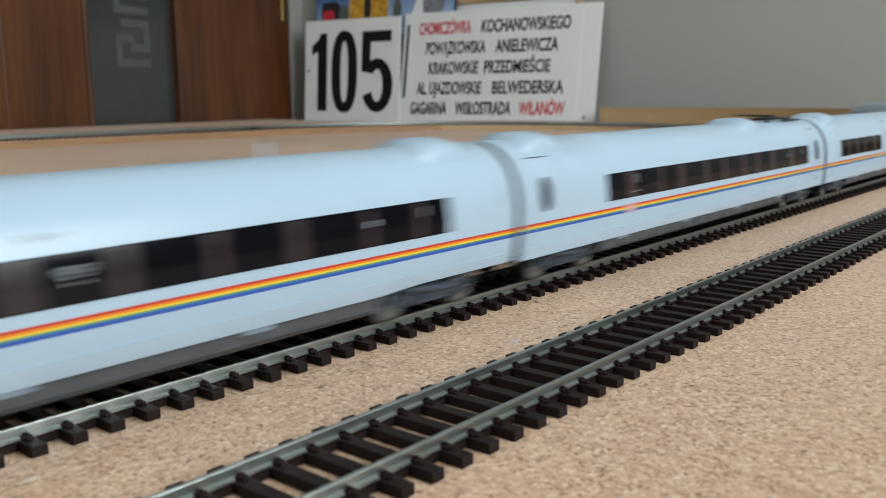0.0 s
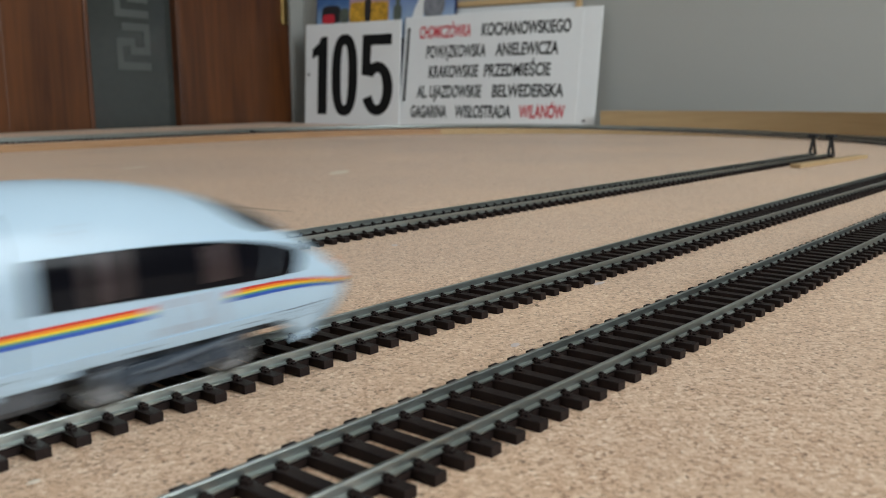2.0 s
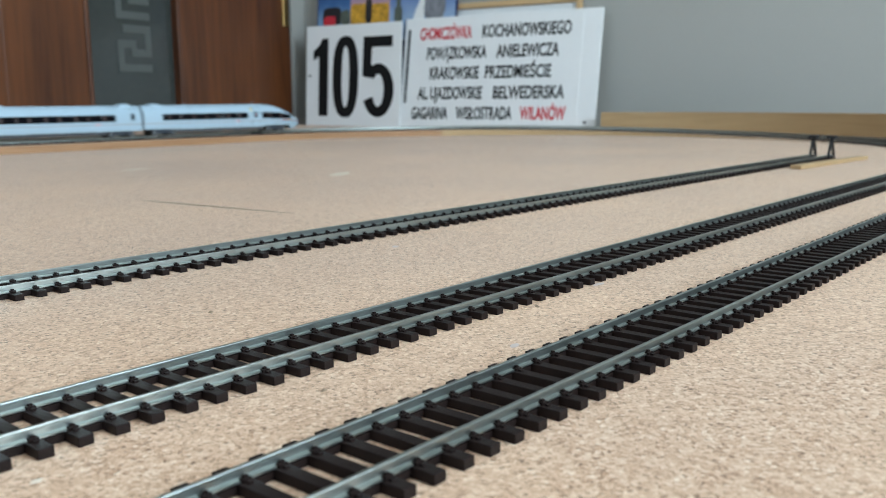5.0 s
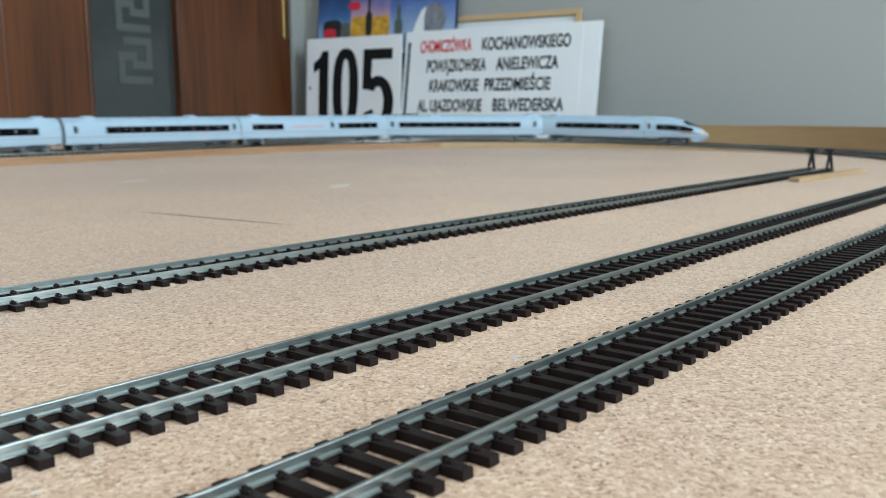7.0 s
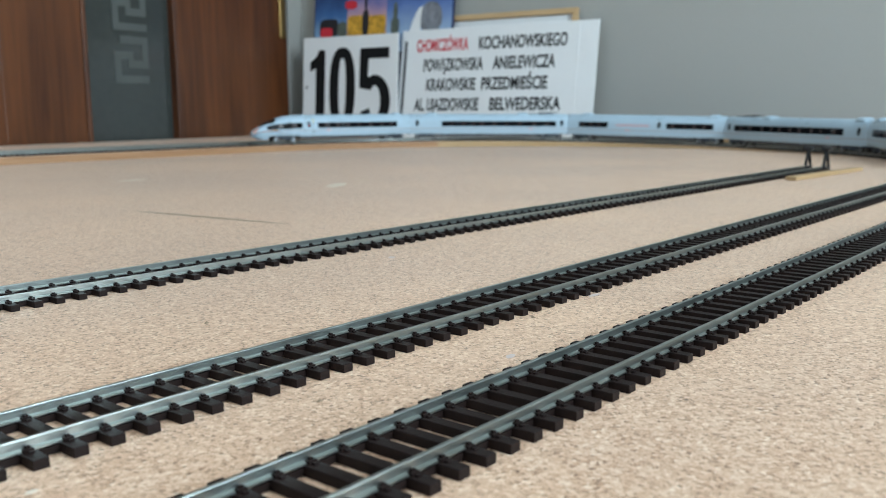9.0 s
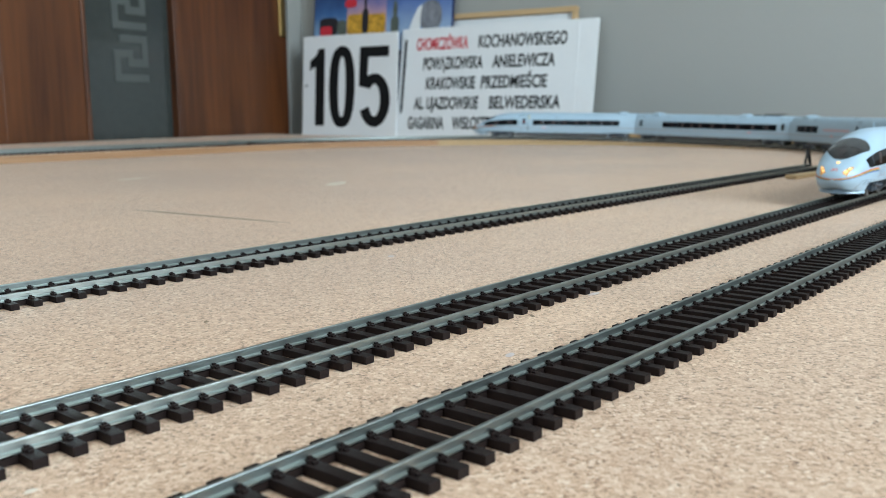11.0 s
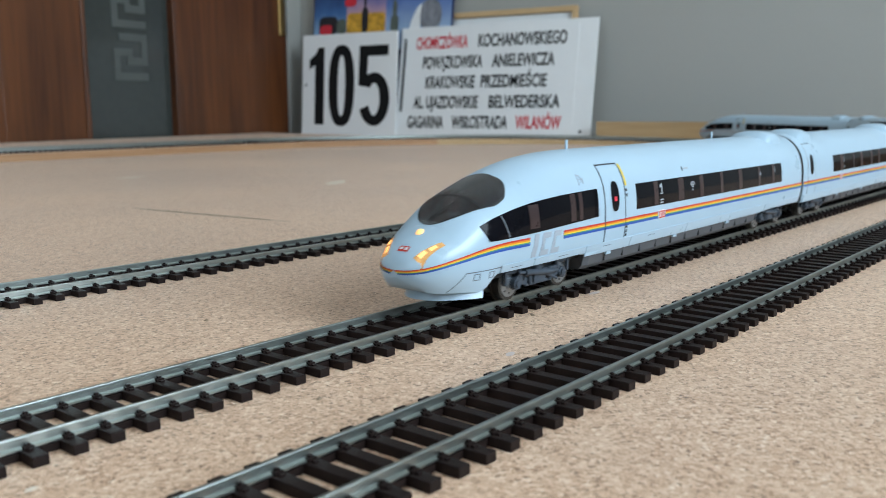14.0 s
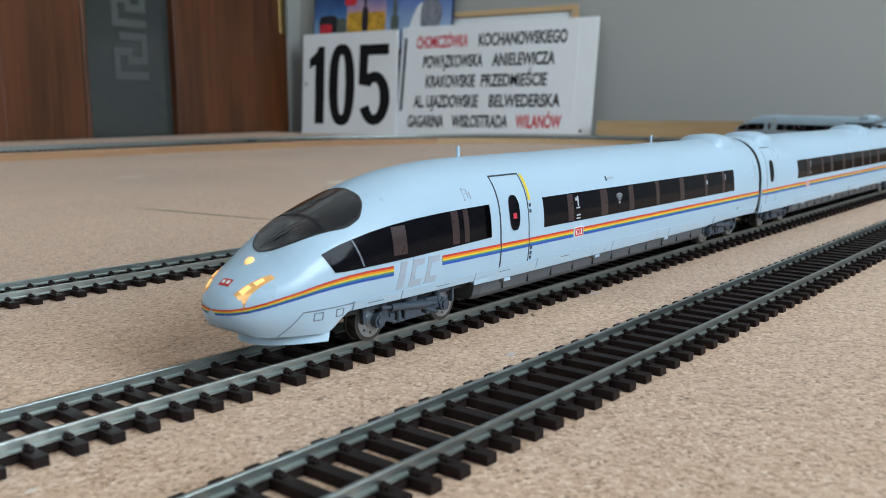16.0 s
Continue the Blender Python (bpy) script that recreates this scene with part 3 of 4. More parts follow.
def poster():
    root = tagged(new("travel_poster"), "blue travel poster with city landmarks behind the board", "poster")
    root.matrix_world = Matrix.Translation((SIGN_L + Vector((20, 4, 0))) * MM) @ Matrix.Rotation(SIGN_DIR, 4, "Z") @ Matrix.Rotation(radians(-6.2), 4, "X")
    def sky_print(name, stops):
        """Printed sky that changes with height."""
        m = mat(name, (0.1, 0.1, 0.1), 0.35, vary=0.1, bump=0)
        n, l = m.node_tree.nodes, m.node_tree.links
        co, sep = n.new("ShaderNodeTexCoord"), n.new("ShaderNodeSeparateXYZ")
        rng, ramp = n.new("ShaderNodeMapRange"), n.new("ShaderNodeValToRGB")
        rng.inputs["From Min"].default_value, rng.inputs["From Max"].default_value = 0.24, 0.38
        wob = n.new("ShaderNodeTexNoise")
        wob.inputs["Scale"].default_value, wob.inputs["Detail"].default_value = 28, 4
        add = n.new("ShaderNodeMath")
        add.operation = "MULTIPLY_ADD"
        add.inputs[1].default_value = 0.05
        l.new(co.outputs["Object"], sep.inputs[0])
        l.new(co.outputs["Object"], wob.inputs["Vector"])
        l.new(wob.outputs["Fac"], add.inputs[0])
        l.new(sep.outputs["Z"], add.inputs[2])
        l.new(add.outputs[0], rng.inputs["Value"])
        l.new(rng.outputs["Result"], ramp.inputs["Fac"])
        els = ramp.color_ramp.elements
        els[0].position, els[0].color = stops[0][0], (*stops[0][1], 1)
        els[1].position, els[1].color = stops[-1][0], (*stops[-1][1], 1)
        for p, c in stops[1:-1]:
            els.new(p).color = (*c, 1)
        l.new(ramp.outputs["Color"], n["Principled BSDF"].inputs["Base Color"])
        return m
    navy = (0.012, 0.025, 0.10)
    part("sheet", solid(15, 405, 0, 2, 0, 430), sky_print("poster_navy", ((0.0, navy), (1.0, navy))), root)
    for a, b, m in ((18, 114, sky_print("poster_evening", ((0.25, (0.20, 0.34, 0.52)), (0.55, (0.05, 0.14, 0.34)), (0.95, navy)))),
                    (114, 226, sky_print("poster_sunset", ((0.40, (0.62, 0.36, 0.24)), (0.60, (0.42, 0.28, 0.40)), (0.78, (0.16, 0.16, 0.38)), (1.0, navy)))),
                    (226, 400, sky_print("poster_day", ((0.25, (0.30, 0.42, 0.60)), (0.65, (0.10, 0.18, 0.45)), (0.98, navy))))):
        part("picture", solid(a, b, -0.3, 0.1, 200, 424), m, root)
    gold = mat("poster_gold", (0.60, 0.32, 0.04), 0.4, vary=0.6, size=70, fine=140, bump=0)
    dark = mat("poster_dark", (0.02, 0.02, 0.025), 0.4, vary=0.5, size=60, fine=90, bump=0)
    bronze = mat("poster_bronze", (0.10, 0.12, 0.10), 0.4, vary=0.5, size=60, fine=90, bump=0)
    grey = mat("poster_grey", (0.20, 0.21, 0.24), 0.4, vary=0.5, size=50, fine=90, bump=0)
    for nm, a, b, c, d, m, pw in (("bus_shape", 33, 88, 240, 284, dark, 4), ("bus_shape", 86, 114, 240, 276, bronze, 3), ("bus_front", 36, 72, 240, 264, SIGNRED, 4),
                                  ("palace", 116, 166, 240, 288, gold, 6), ("palace", 172, 224, 240, 286, gold, 6), ("tower", 158, 177, 240, 300, dark, 3), ("spire", 164, 171, 290, 356, dark, 2),
                                  ("tag", 108, 142, 304, 324, SIGNRED, 3), ("monument", 240, 262, 240, 276, bronze, 4), ("monument", 245, 257, 270, 312, bronze, 2.5),
                                  ("tag", 276, 314, 322, 342, SIGNRED, 3), ("dome", 318, 376, 236, 308, grey, 2.2)):
        bm = bmesh.new()
        off = -0.35 - 0.08 * len(root.children)
        flat_shape(bm, round_outline((a + b) / 2, (c + d) / 2, (b - a) / 2, (d - c) / 2, 20, pw), 0.06)
        bmesh.ops.translate(bm, vec=(0, off, 0), verts=bm.verts)
        part(nm, bm, m, root)
    bm = bmesh.new()
    flat_shape(bm, [(288, 236), (322, 236), (320, 268), (324, 300), (312, 292), (299, 268)], 0.06)
    bmesh.ops.translate(bm, vec=(0, -1.7, 0), verts=bm.verts)
    part("sail", bm, SIGNWHITE, root)


poster()


def backing_frame():
    root = tagged(new("picture_frame"), "thin wooden frame turned to the wall behind the board", "picture frame")
    root.matrix_world = Matrix.Translation((SIGN_L + Vector((40, 6, 0))) * MM) @ Matrix.Rotation(SIGN_DIR, 4, "Z") @ Matrix.Rotation(radians(-6), 4, "X")
    x0, x1 = 330, SIGN_W - 58
    part("top_bar", solid(x0, x1, -6, 6, 262, 274, bevel=1.5), LATH, root)
    part("side_bar", solid(x1 - 12, x1, -6, 6, 0, 262, bevel=1.5), LATH, root)
    part("side_bar", solid(x0, x0 + 12, -6, 6, 0, 262, bevel=1.5), LATH, root)
    part("canvas", solid(x0 + 12, x1 - 12, 1, 4, 0, 261), SIGNWHITE, root)


backing_frame()

# ---- the train ----
NOSE_D = [0, 1.5, 4.9, 9, 13.9, 20, 28.3, 35, 41.8, 52, 65, 80, 95, 400]
NOSE_Z = [13.2, 16.6, 19.6, 21.9, 24.2, 28.1, 32.8, 35.5, 37.8, 40.8, 43.2, 44.4, 44.7, 44.7]
WIDE_D = [0, 0.6, 2, 5, 10, 20, 35, 55, 400]
WIDE_Y = [0.6, 3.2, 6.2, 9.6, 12.4, 14.9, 16.4, 17, 17]


def smooth_interp(x, xs, ys):
    """Monotone cubic through the given points."""
    x = min(max(x, xs[0]), xs[-1])
    i = max(0, min(len(xs) - 2, next((j for j in range(len(xs) - 1) if x <= xs[j + 1]), len(xs) - 2)))
    d = [(ys[j + 1] - ys[j]) / (xs[j + 1] - xs[j]) for j in range(len(xs) - 1)]

    def slope(j):
        if j == 0 or j == len(xs) - 1:
            return d[min(j, len(d) - 1)]
        return 0 if d[j - 1] * d[j] <= 0 else 2 * d[j - 1] * d[j] / (d[j - 1] + d[j])
    h = xs[i + 1] - xs[i]
    u = (x - xs[i]) / h
    m0, m1 = slope(i) * h, slope(i + 1) * h
    return (2 * u**3 - 3 * u**2 + 1) * ys[i] + (u**3 - 2 * u**2 + u) * m0 + (-2 * u**3 + 3 * u**2) * ys[i + 1] + (u**3 - u**2) * m1


SCREEN = (15.9, 44.8)


def screen_half(d):
    """Half the windscreen's width at d."""
    return max(0.05, smooth_interp(d, [15.8, 16.6, 18.5, 21, 25, 30, 34.5, 38, 41.5, 44, 45], [0, 2.6, 5.0, 7.0, 9.3, 11.4, 12.5, 12.3, 10.4, 7.0, 0]))


class Shell:
    """The body surface over d, the distance behind the nose (or behind the front end of a middle car)."""

    def __init__(self, length, nose):
        self.length, self.nose = length, nose

    def top(self, d):
        return smooth_interp(d, NOSE_D, NOSE_Z) if self.nose else 44.7

    def wide(self, d):
        return smooth_interp(d, WIDE_D, WIDE_Y) if self.nose else 17.0

    def mid(self, d):
        return smooth_interp(d, [0, 10, 40, 60, 400], [12.6, 15, 18.4, 19, 19]) if self.nose else 19.0

    def low(self, d):
        sill = 8.8
        if not self.nose:
            return sill
        if d < 24:
            return smooth_interp(d, [0, 1.5, 4, 9, 24], [12.0, 10.2, 8.4, 6.8, 5.9])
        return smooth_interp(d, [24, 27, 30, 33, 81, 85, 244, 248, 400], [5.9, 6.7, 8.7, 10.2, 10.2, 8.8, 8.8, 9.6, 9.6])

    def side(self, d, z):
        w, zc, zt, zb = self.wide(d), self.mid(d), self.top(d), self.low(d)
        if z >= zc:
            t = min(1, (z - zc) / max(0.01, zt - zc))
            return w * max(0, 1 - t**3) ** 0.5
        t = min(1, (zc - z) / max(0.01, zc - zb))
        pull = 0.10 + 0.30 * max(0, 1 - d / 25) if self.nose else 0.07
        return w * (1 - pull * t**2.2)

    def roof(self, d, y):
        w, zc, zt = self.wide(d), self.mid(d), self.top(d)
        return zc + (zt - zc) * max(0, 1 - min(1, abs(y) / w) ** 2) ** (1 / 3)

    def body(self):
        """The closed hull; an end car's has an opening for the windscreen."""
        bm = bmesh.new()
        if self.nose:
            ds = [0, 0.4, 1, 2, 3.2, 5, 7, 9, 11.5, 14, 15.7] + list(np.arange(SCREEN[0], SCREEN[1], 0.9)) + [SCREEN[1], 46, 48, 52] + list(np.arange(56, 100, 4)) + list(np.arange(100, self.length, 20))
        else:
            ds = [0, 1.2] + list(np.arange(20, self.length, 20))
        ds = [d for d in ds if d < self.length - 2] + [self.length - 1.2, self.length]
        n_out, n_in, n_low = 12, 9, 6
        rows = []
        for d in ds:
            zb, zc, w = self.low(d), self.mid(d), self.wide(d)
            h = screen_half(d) if SCREEN[0] - 0.01 <= d <= SCREEN[1] + 0.01 else 0.35 * w
            turn = math.acos(min(1, max(0.0, h / w)))
            pts = [(self.side(d, zb + (zc - zb) * i / n_low), zb + (zc - zb) * i / n_low) for i in range(n_low)]
            for a in list(np.linspace(0, turn, n_out + 1)) + list(np.linspace(turn, math.pi / 2, n_in + 1))[1:]:
                y = w * math.cos(a)
                pts.append((y, self.roof(d, y)))
            e = min(d, self.length - d) if not self.nose else self.length - d
            k = 0.992 if e < 1.0 else 1.0
            rows.append([(-d, -y * k, z * k) for y, z in pts] + [(-d, y * k, z * k) for y, z in pts[::-1][1:]])
        vs = [[bm.verts.new(p) for p in r] for r in rows]
        n = len(vs[0])
        edge = n_low + n_out
        for q in range(len(vs) - 1):
            a, b = vs[q], vs[q + 1]
            glazed = self.nose and ds[q] >= SCREEN[0] - 0.01 and ds[q + 1] <= SCREEN[1] + 0.01
            for i in range(n):
                if not (glazed and edge <= i < n - 1 - edge):
                    bm.faces.new((a[i], a[(i + 1) % n], b[(i + 1) % n], b[i]))
        bm.faces.new(vs[0])
        bm.faces.new(vs[-1][::-1])
        return bm

    def on_side(self, corners, sgn, nu=1, nv=1, lift=0.12, thick=0.3):
        """A panel that follows the flank; corners (d, z): bottom front, bottom rear, top rear, top front."""
        bm = bmesh.new()
        rows, back = [], []
        for i in range(nu + 1):
            u = i / nu
            row, rb = [], []
            for j in range(nv + 1):
                v = j / nv
                d = (1 - v) * ((1 - u) * corners[0][0] + u * corners[1][0]) + v * ((1 - u) * corners[3][0] + u * corners[2][0])
                z = (1 - v) * ((1 - u) * corners[0][1] + u * corners[1][1]) + v * ((1 - u) * corners[3][1] + u * corners[2][1])
                y = self.side(d, z)
                row.append((-d, sgn * (y + lift), z))
                rb.append((-d, sgn * (y + lift - thick), z))
            rows.append(row)
            back.append(rb)
        a, b = grid_faces(bm, rows), grid_faces(bm, back)
        rim = [r[0] for r in a] + a[-1][1:] + [r[-1] for r in a[::-1]][1:] + a[0][::-1][1:-1]
        rim2 = [r[0] for r in b] + b[-1][1:] + [r[-1] for r in b[::-1]][1:] + b[0][::-1][1:-1]
        for i in range(len(rim)):
            j = (i + 1) % len(rim)
            bm.faces.new((rim[i], rim[j], rim2[j], rim2[i]))
        return bm

    def wedge(self, ds, low, high, sgn, lift=0.14):
        """A flank panel between two curves over d."""
        bm = bmesh.new()
        rows = [[(-d, sgn * (self.side(d, z) + lift), z) for z in (low(d) + (high(d) - low(d)) * j / 6 for j in range(7))] for d in ds]
        grid_faces(bm, rows)
        bmesh.ops.solidify(bm, geom=bm.faces[:], thickness=0.1)
        return bm

    def on_roof(self, f, g, d0, d1, nu=20, nv=12, lift=0.15):
        """A panel on the nose between the lateral limits f(d) and g(d)."""
        bm = bmesh.new()
        rows = []
        for i in range(nu + 1):
            d = d0 + (d1 - d0) * i / nu
            y0, y1 = f(d), g(d)
            row = []
            for j in range(nv + 1):
                y = y0 + (y1 - y0) * j / nv
                row.append((-d - lift * 0.4, y, self.roof(d, y) + lift))
            rows.append(row)
        grid_faces(bm, rows)
        bmesh.ops.solidify(bm, geom=bm.faces[:], thickness=0.3)
        return bm


def band(shell, d0, d1, z0, z1, sgn, material, root, name, label="", nu=None, lift=0.12, nv=4):
    n = nu or max(1, int((d1 - d0) / 12))
    return part(name, shell.on_side([(d0, z0), (d1, z0), (d1, z1), (d0, z1)], sgn, n, nv, lift), material, root, label, True)


STRIPES = ((RED, 0.80, 1.0), (ORANGE, 0.61, 0.80), (YELLOW, 0.45, 0.61), (GREEN, 0.29, 0.45), (BLUE, 0.0, 0.29))
LOW, TALL = 17.2, 2.65


def stripe(shell, spans, root, bright=1):
    for sgn in (-1, 1):
        for d0, d1 in spans:
            for m, a, b in STRIPES if sgn == bright else ((DULL, 0.1, 0.8),):
                band(shell, d0, d1, LOW + TALL * a, LOW + TALL * b, sgn, m, root, "stripe", nv=1)


def nose_stripe(shell, root):
    zs = lambda d: smooth_interp(d, [0, 3, 6, 12, 25, 36, 60], [12.7, 13.3, 14.0, 15.15, 16.7, LOW, LOW])
    th = lambda d: smooth_interp(d, [0, 12, 36, 60], [1.25, 1.6, 2.5, TALL])
    for sgn in (-1, 1):
        for m, a, b in STRIPES:
            bm = bmesh.new()
            rows = []
            for d in [0.15, 0.4, 0.8, 1.5, 2.5, 4, 6, 8, 11, 14, 18, 22, 26, 31, 36, 41, 46.4]:
                row = []
                for q in (a, b):
                    z = zs(d) + th(d) * q
                    y = shell.side(d, z) + 0.14
                    row.append((-d + (0.2 if d < 2 else 0), sgn * y, z))
                rows.append(row)
            grid_faces(bm, rows)
            bmesh.ops.solidify(bm, geom=bm.faces[:], thickness=0.12)
            part("nose_stripe", bm, m, root)


def doorway(shell, d, sgn, root, bold, wd=14, bright=1):
    """A door leaf with its oval window, lines round it."""
    z0, z1 = 11.8, 39.6
    leaf = band(shell, d, d + wd, z0, z1, sgn, WHITE, root, "door", nu=2, lift=0.1, nv=12)
    m, t = (LINE, 0.45) if bold else (FAINT, 0.3)
    band(shell, d - t, d, z0, z1, sgn, m, leaf, "door_seal", nu=1, nv=12, lift=0.16)
    band(shell, d + wd, d + wd + t, z0, z1, sgn, m, leaf, "door_seal", nu=1, nv=12, lift=0.16)
    band(shell, d, d + wd, z1 - t, z1, sgn, LINE, leaf, "door_seal", nu=2, nv=1, lift=0.16)
    band(shell, d, d + wd, z0, z0 + t, sgn, LINE, leaf, "door_seal", nu=2, nv=1, lift=0.16)
    bm = bmesh.new()
    cx, cz, rows = d + wd / 2, 28.3, []
    pts = []
    for i in range(24):
        a = 2 * math.pi * i / 24
        x = cx + 2.7 * math.copysign(abs(math.cos(a)) ** 0.7, math.cos(a))
        z = cz + 5.3 * math.copysign(abs(math.sin(a)) ** 0.8, math.sin(a))
        pts.append(bm.verts.new((-x, sgn * (shell.side(x, z) + 0.24), z)))
    c = bm.verts.new((-cx, sgn * (shell.side(cx, cz) + 0.24), cz))
    for i in range(24):
        bm.faces.new((c, pts[i], pts[(i + 1) % 24]))
    part("door_window", bm, GLASSDARK, leaf, "dark oval door window", True)
    if bold:
        band(shell, cx - 0.9, cx + 0.9, 26.6, 28.2, sgn, SIGNRED, leaf, "door_sticker", nu=1, nv=1, lift=0.34)
        band(shell, d + wd + 1.0, d + wd + 2.1, 31.5, 39.2, sgn, YELLOW, leaf, "yellow_mark", nu=1, nv=6, lift=0.16)
        for z in (29.4, 27.6, 16.2, 14.6, 13.2):
            band(shell, d + wd + 1.0, d + wd + 1.9, z, z + 1.0, sgn, LINE, leaf, "small_mark", nu=1, nv=1, lift=0.16)
    for mm, a, b in STRIPES if sgn == bright else ((DULL, 0.1, 0.8),):
        band(shell, d, d + wd, LOW + TALL * a, LOW + TALL * b, sgn, mm, leaf, "stripe", nu=1, nv=1, lift=0.2)
    return leaf


def window_band(shell, d0, d1, sgn, root, seed, z0=22.3, z1=31.6):
    w = band(shell, d0, d1, z0, z1, sgn, GLASSDARK, root, "window_band", "dark tinted window band")
    rnd = random.Random(seed)
    d = d0 + 14
    while d < d1 - 8:
        k = rnd.uniform(2.2, 5.0)
        band(shell, d, d + k, z0 + 0.3, z1 - 0.3, sgn, CURTAIN, w, "partition", nu=1, lift=0.18)
        d += rnd.uniform(15, 26)
    for m, a, b, c, e in ((FAINT, d0 + 20, d0 + 20.7, z1 - 4.4, z1 - 1.2), (FAINT, d0 + 19.5, d0 + 21.4, z1 - 7.6, z1 - 7.1), (FAINT, d1 - 10, d1 - 9.6, z1 - 4, z1 - 1.4), (LETTERGREY, d1 - 30, d1 - 28.6, z1 - 4.4, z1 - 2.9)):
        if d1 - d0 > 90:
            band(shell, a, b, c, e, sgn, m, w, "pictogram", nu=1, nv=1, lift=0.24)
    return w


def bogie(root, d):
    """Two axles 29 mm apart, wheels in view outside the frame's beams."""
    b = new("bogie")
    b.parent = root
    b.matrix_basis = Matrix.Translation((-d * MM, 0, 0))
    bm = bmesh.new()
    for sgn in (-1, 1):
        y = sgn * 12.5
        box(bm, -12, 12, y - 0.7, y + 0.7, 6.4, 7.9, bevel=0.25)
        box(bm, -3.4, 3.4, y - 1.0, y + 1.0, 3.6, 7.0, bevel=0.3)
        box(bm, -7.5, 7.5, y - 0.5, y + 0.5, 3.3, 4.2, bevel=0.15)
        for x, inn in ((-14.5, 1), (14.5, -1)):
            box(bm, -3.1, 3.1, -0.7, 0.7, -1.2, 1.2, bevel=0.3, m=mpose(x + inn * 4.6, y, 5.6, 0, inn * 14))
            cyl(bm, 1.9, 2.2, mpose(x + inn * 1.6, y + sgn * 0.1, 5.2, 90), 16)
            cyl(bm, 1.2, 0.6, mpose(x + inn * 1.6, y + sgn * 1.4, 5.2, 90), 12)
            cyl(bm, 1.0, 3.4, mpose(x + inn * 3.6, y, 8.0), 10)
            box(bm, x - inn * 3.2 - 0.5, x - inn * 3.2 + 0.5, y - 0.8, y + 0.3, 5.0, 9.2, bevel=0.15)
            box(bm, x - 2.6, x + 2.6, y - 0.9, y + 0.1, 8.3, 9.4, bevel=0.2)
            for q in (0.6, 2.6):
                cyl(bm, 0.45, 0.8, mpose(x + inn * (q + 3), y + sgn * 0.8, 6.0, 90), 8)
        cyl(bm, 1.0, 15, mpose(2, y + sgn * 1.5, 7.4, 0, 84), 12)
        cyl(bm, 0.55, 22, mpose(2, y + sgn * 1.5, 7.5, 0, 84), 8)
        cyl(bm, 0.6, 9, mpose(-5, y + sgn * 1.1, 5.4, 0, 68), 8)
        cyl(bm, 2.6, 1.8, mpose(0, y - sgn * 1.2, 8.9), 18)
        for x in (-5.6, 5.6):
            cyl(bm, 0.8, 4.2, mpose(x, y + sgn * 0.6, 6.0, 0, 8), 10)
    box(bm, -17, 17, -10.4, 10.4, 6.6, 9.3)
    part("side_frame", bm, BOGIE, b, "blue-grey moulded bogie frame")
    for x in (-14.5, 14.5):
        bm = bmesh.new()
        for sgn in (-1, 1):
            cyl(bm, 5.3, 2.8, mpose(x, sgn * 9.8, 5.3, 90), 36)
            cyl(bm, 5.9, 0.6, mpose(x, sgn * 8.1, 5.35, 90), 36)
        cyl(bm, 1.0, 18, mpose(x, 0, 5.3, 90), 10)
        wset = part("wheelset", bm, TYRE, b)
        for sgn in (-1, 1):
            bm = bmesh.new()
            cyl(bm, 4.3, 0.4, mpose(x, sgn * 11.2, 5.3, 90), 32)
            cyl(bm, 1.7, 0.8, mpose(x, sgn * 11.5, 5.3, 90), 14)
            part("wheel_disc", bm, WHEEL, wset, "steel wheel disc")
            bm = bmesh.new()
            for i in range(8):
                a = i * math.pi / 4
                cyl(bm, 0.34, 0.3, mpose(x + 3.1 * math.cos(a), sgn * 11.42, 5.3 + 3.1 * math.sin(a), 90), 8)
            part("wheel_bolts", bm, UNDER, wset, "ring of dark wheel bolts")
    return b


def underframe(root, d0, d1):
    bm = bmesh.new()
    prof = [(-14.2, 9.8), (-14.4, 8.6), (-13.6, 5.2), (-12.2, 3.8), (12.2, 3.8), (13.6, 5.2), (14.4, 8.6), (14.2, 9.8)]
    rows = [[(-d, y * k, z) for y, z in prof] for d, k in ((d0, 0.94), (d0 + 2.5, 1), (d1 - 2.5, 1), (d1, 0.94))]
    vs = grid_faces(bm, rows, closed=True)
    bm.faces.new(vs[0])
    bm.faces.new(vs[-1][::-1])
    u = part("underfloor_skirt", bm, GREY, root, "grey underfloor equipment skirt")
    n = int((d1 - d0) / 13)
    for i in range(1, n):
        d = d0 + i * (d1 - d0) / n
        for sgn in (-1, 1):
            part("skirt_joint", solid(-d - 0.2, -d + 0.2, sgn * 13.9 - 0.35, sgn * 13.9 + 0.35, 5.4, 9.0), UNDER, u)
            if i % 4 == 1:
                part("sill_clip", solid(-d - 1.6, -d + 1.6, sgn * 15.4 - 0.4, sgn * 15.4 + 0.4, 7.9, 8.9), WHITE, u)
    return u


def roof_hump(root, d, length=30, width=22, high=2.6):
    bm = bmesh.new()
    rows = []
    for i in range(13):
        u = i / 12
        k = min(1.0, min(u, 1 - u) / 0.22)
        k = k * k * (3 - 2 * k)
        x = d + (u - 0.5) * length
        rows.append([(-x, width / 2 * (0.9 + 0.1 * k) * math.cos(a), 39.4 + (5.0 + high * k) * math.sin(a) ** (0.75 - 0.25 * k)) for a in np.linspace(0.001, math.pi - 0.001, 19)])
    vs = grid_faces(bm, rows)
    bm.faces.new(vs[0])
    bm.faces.new(vs[-1][::-1])
    return part("roof_fairing", bm, WHITE, root, "smooth white roof fairing", True)


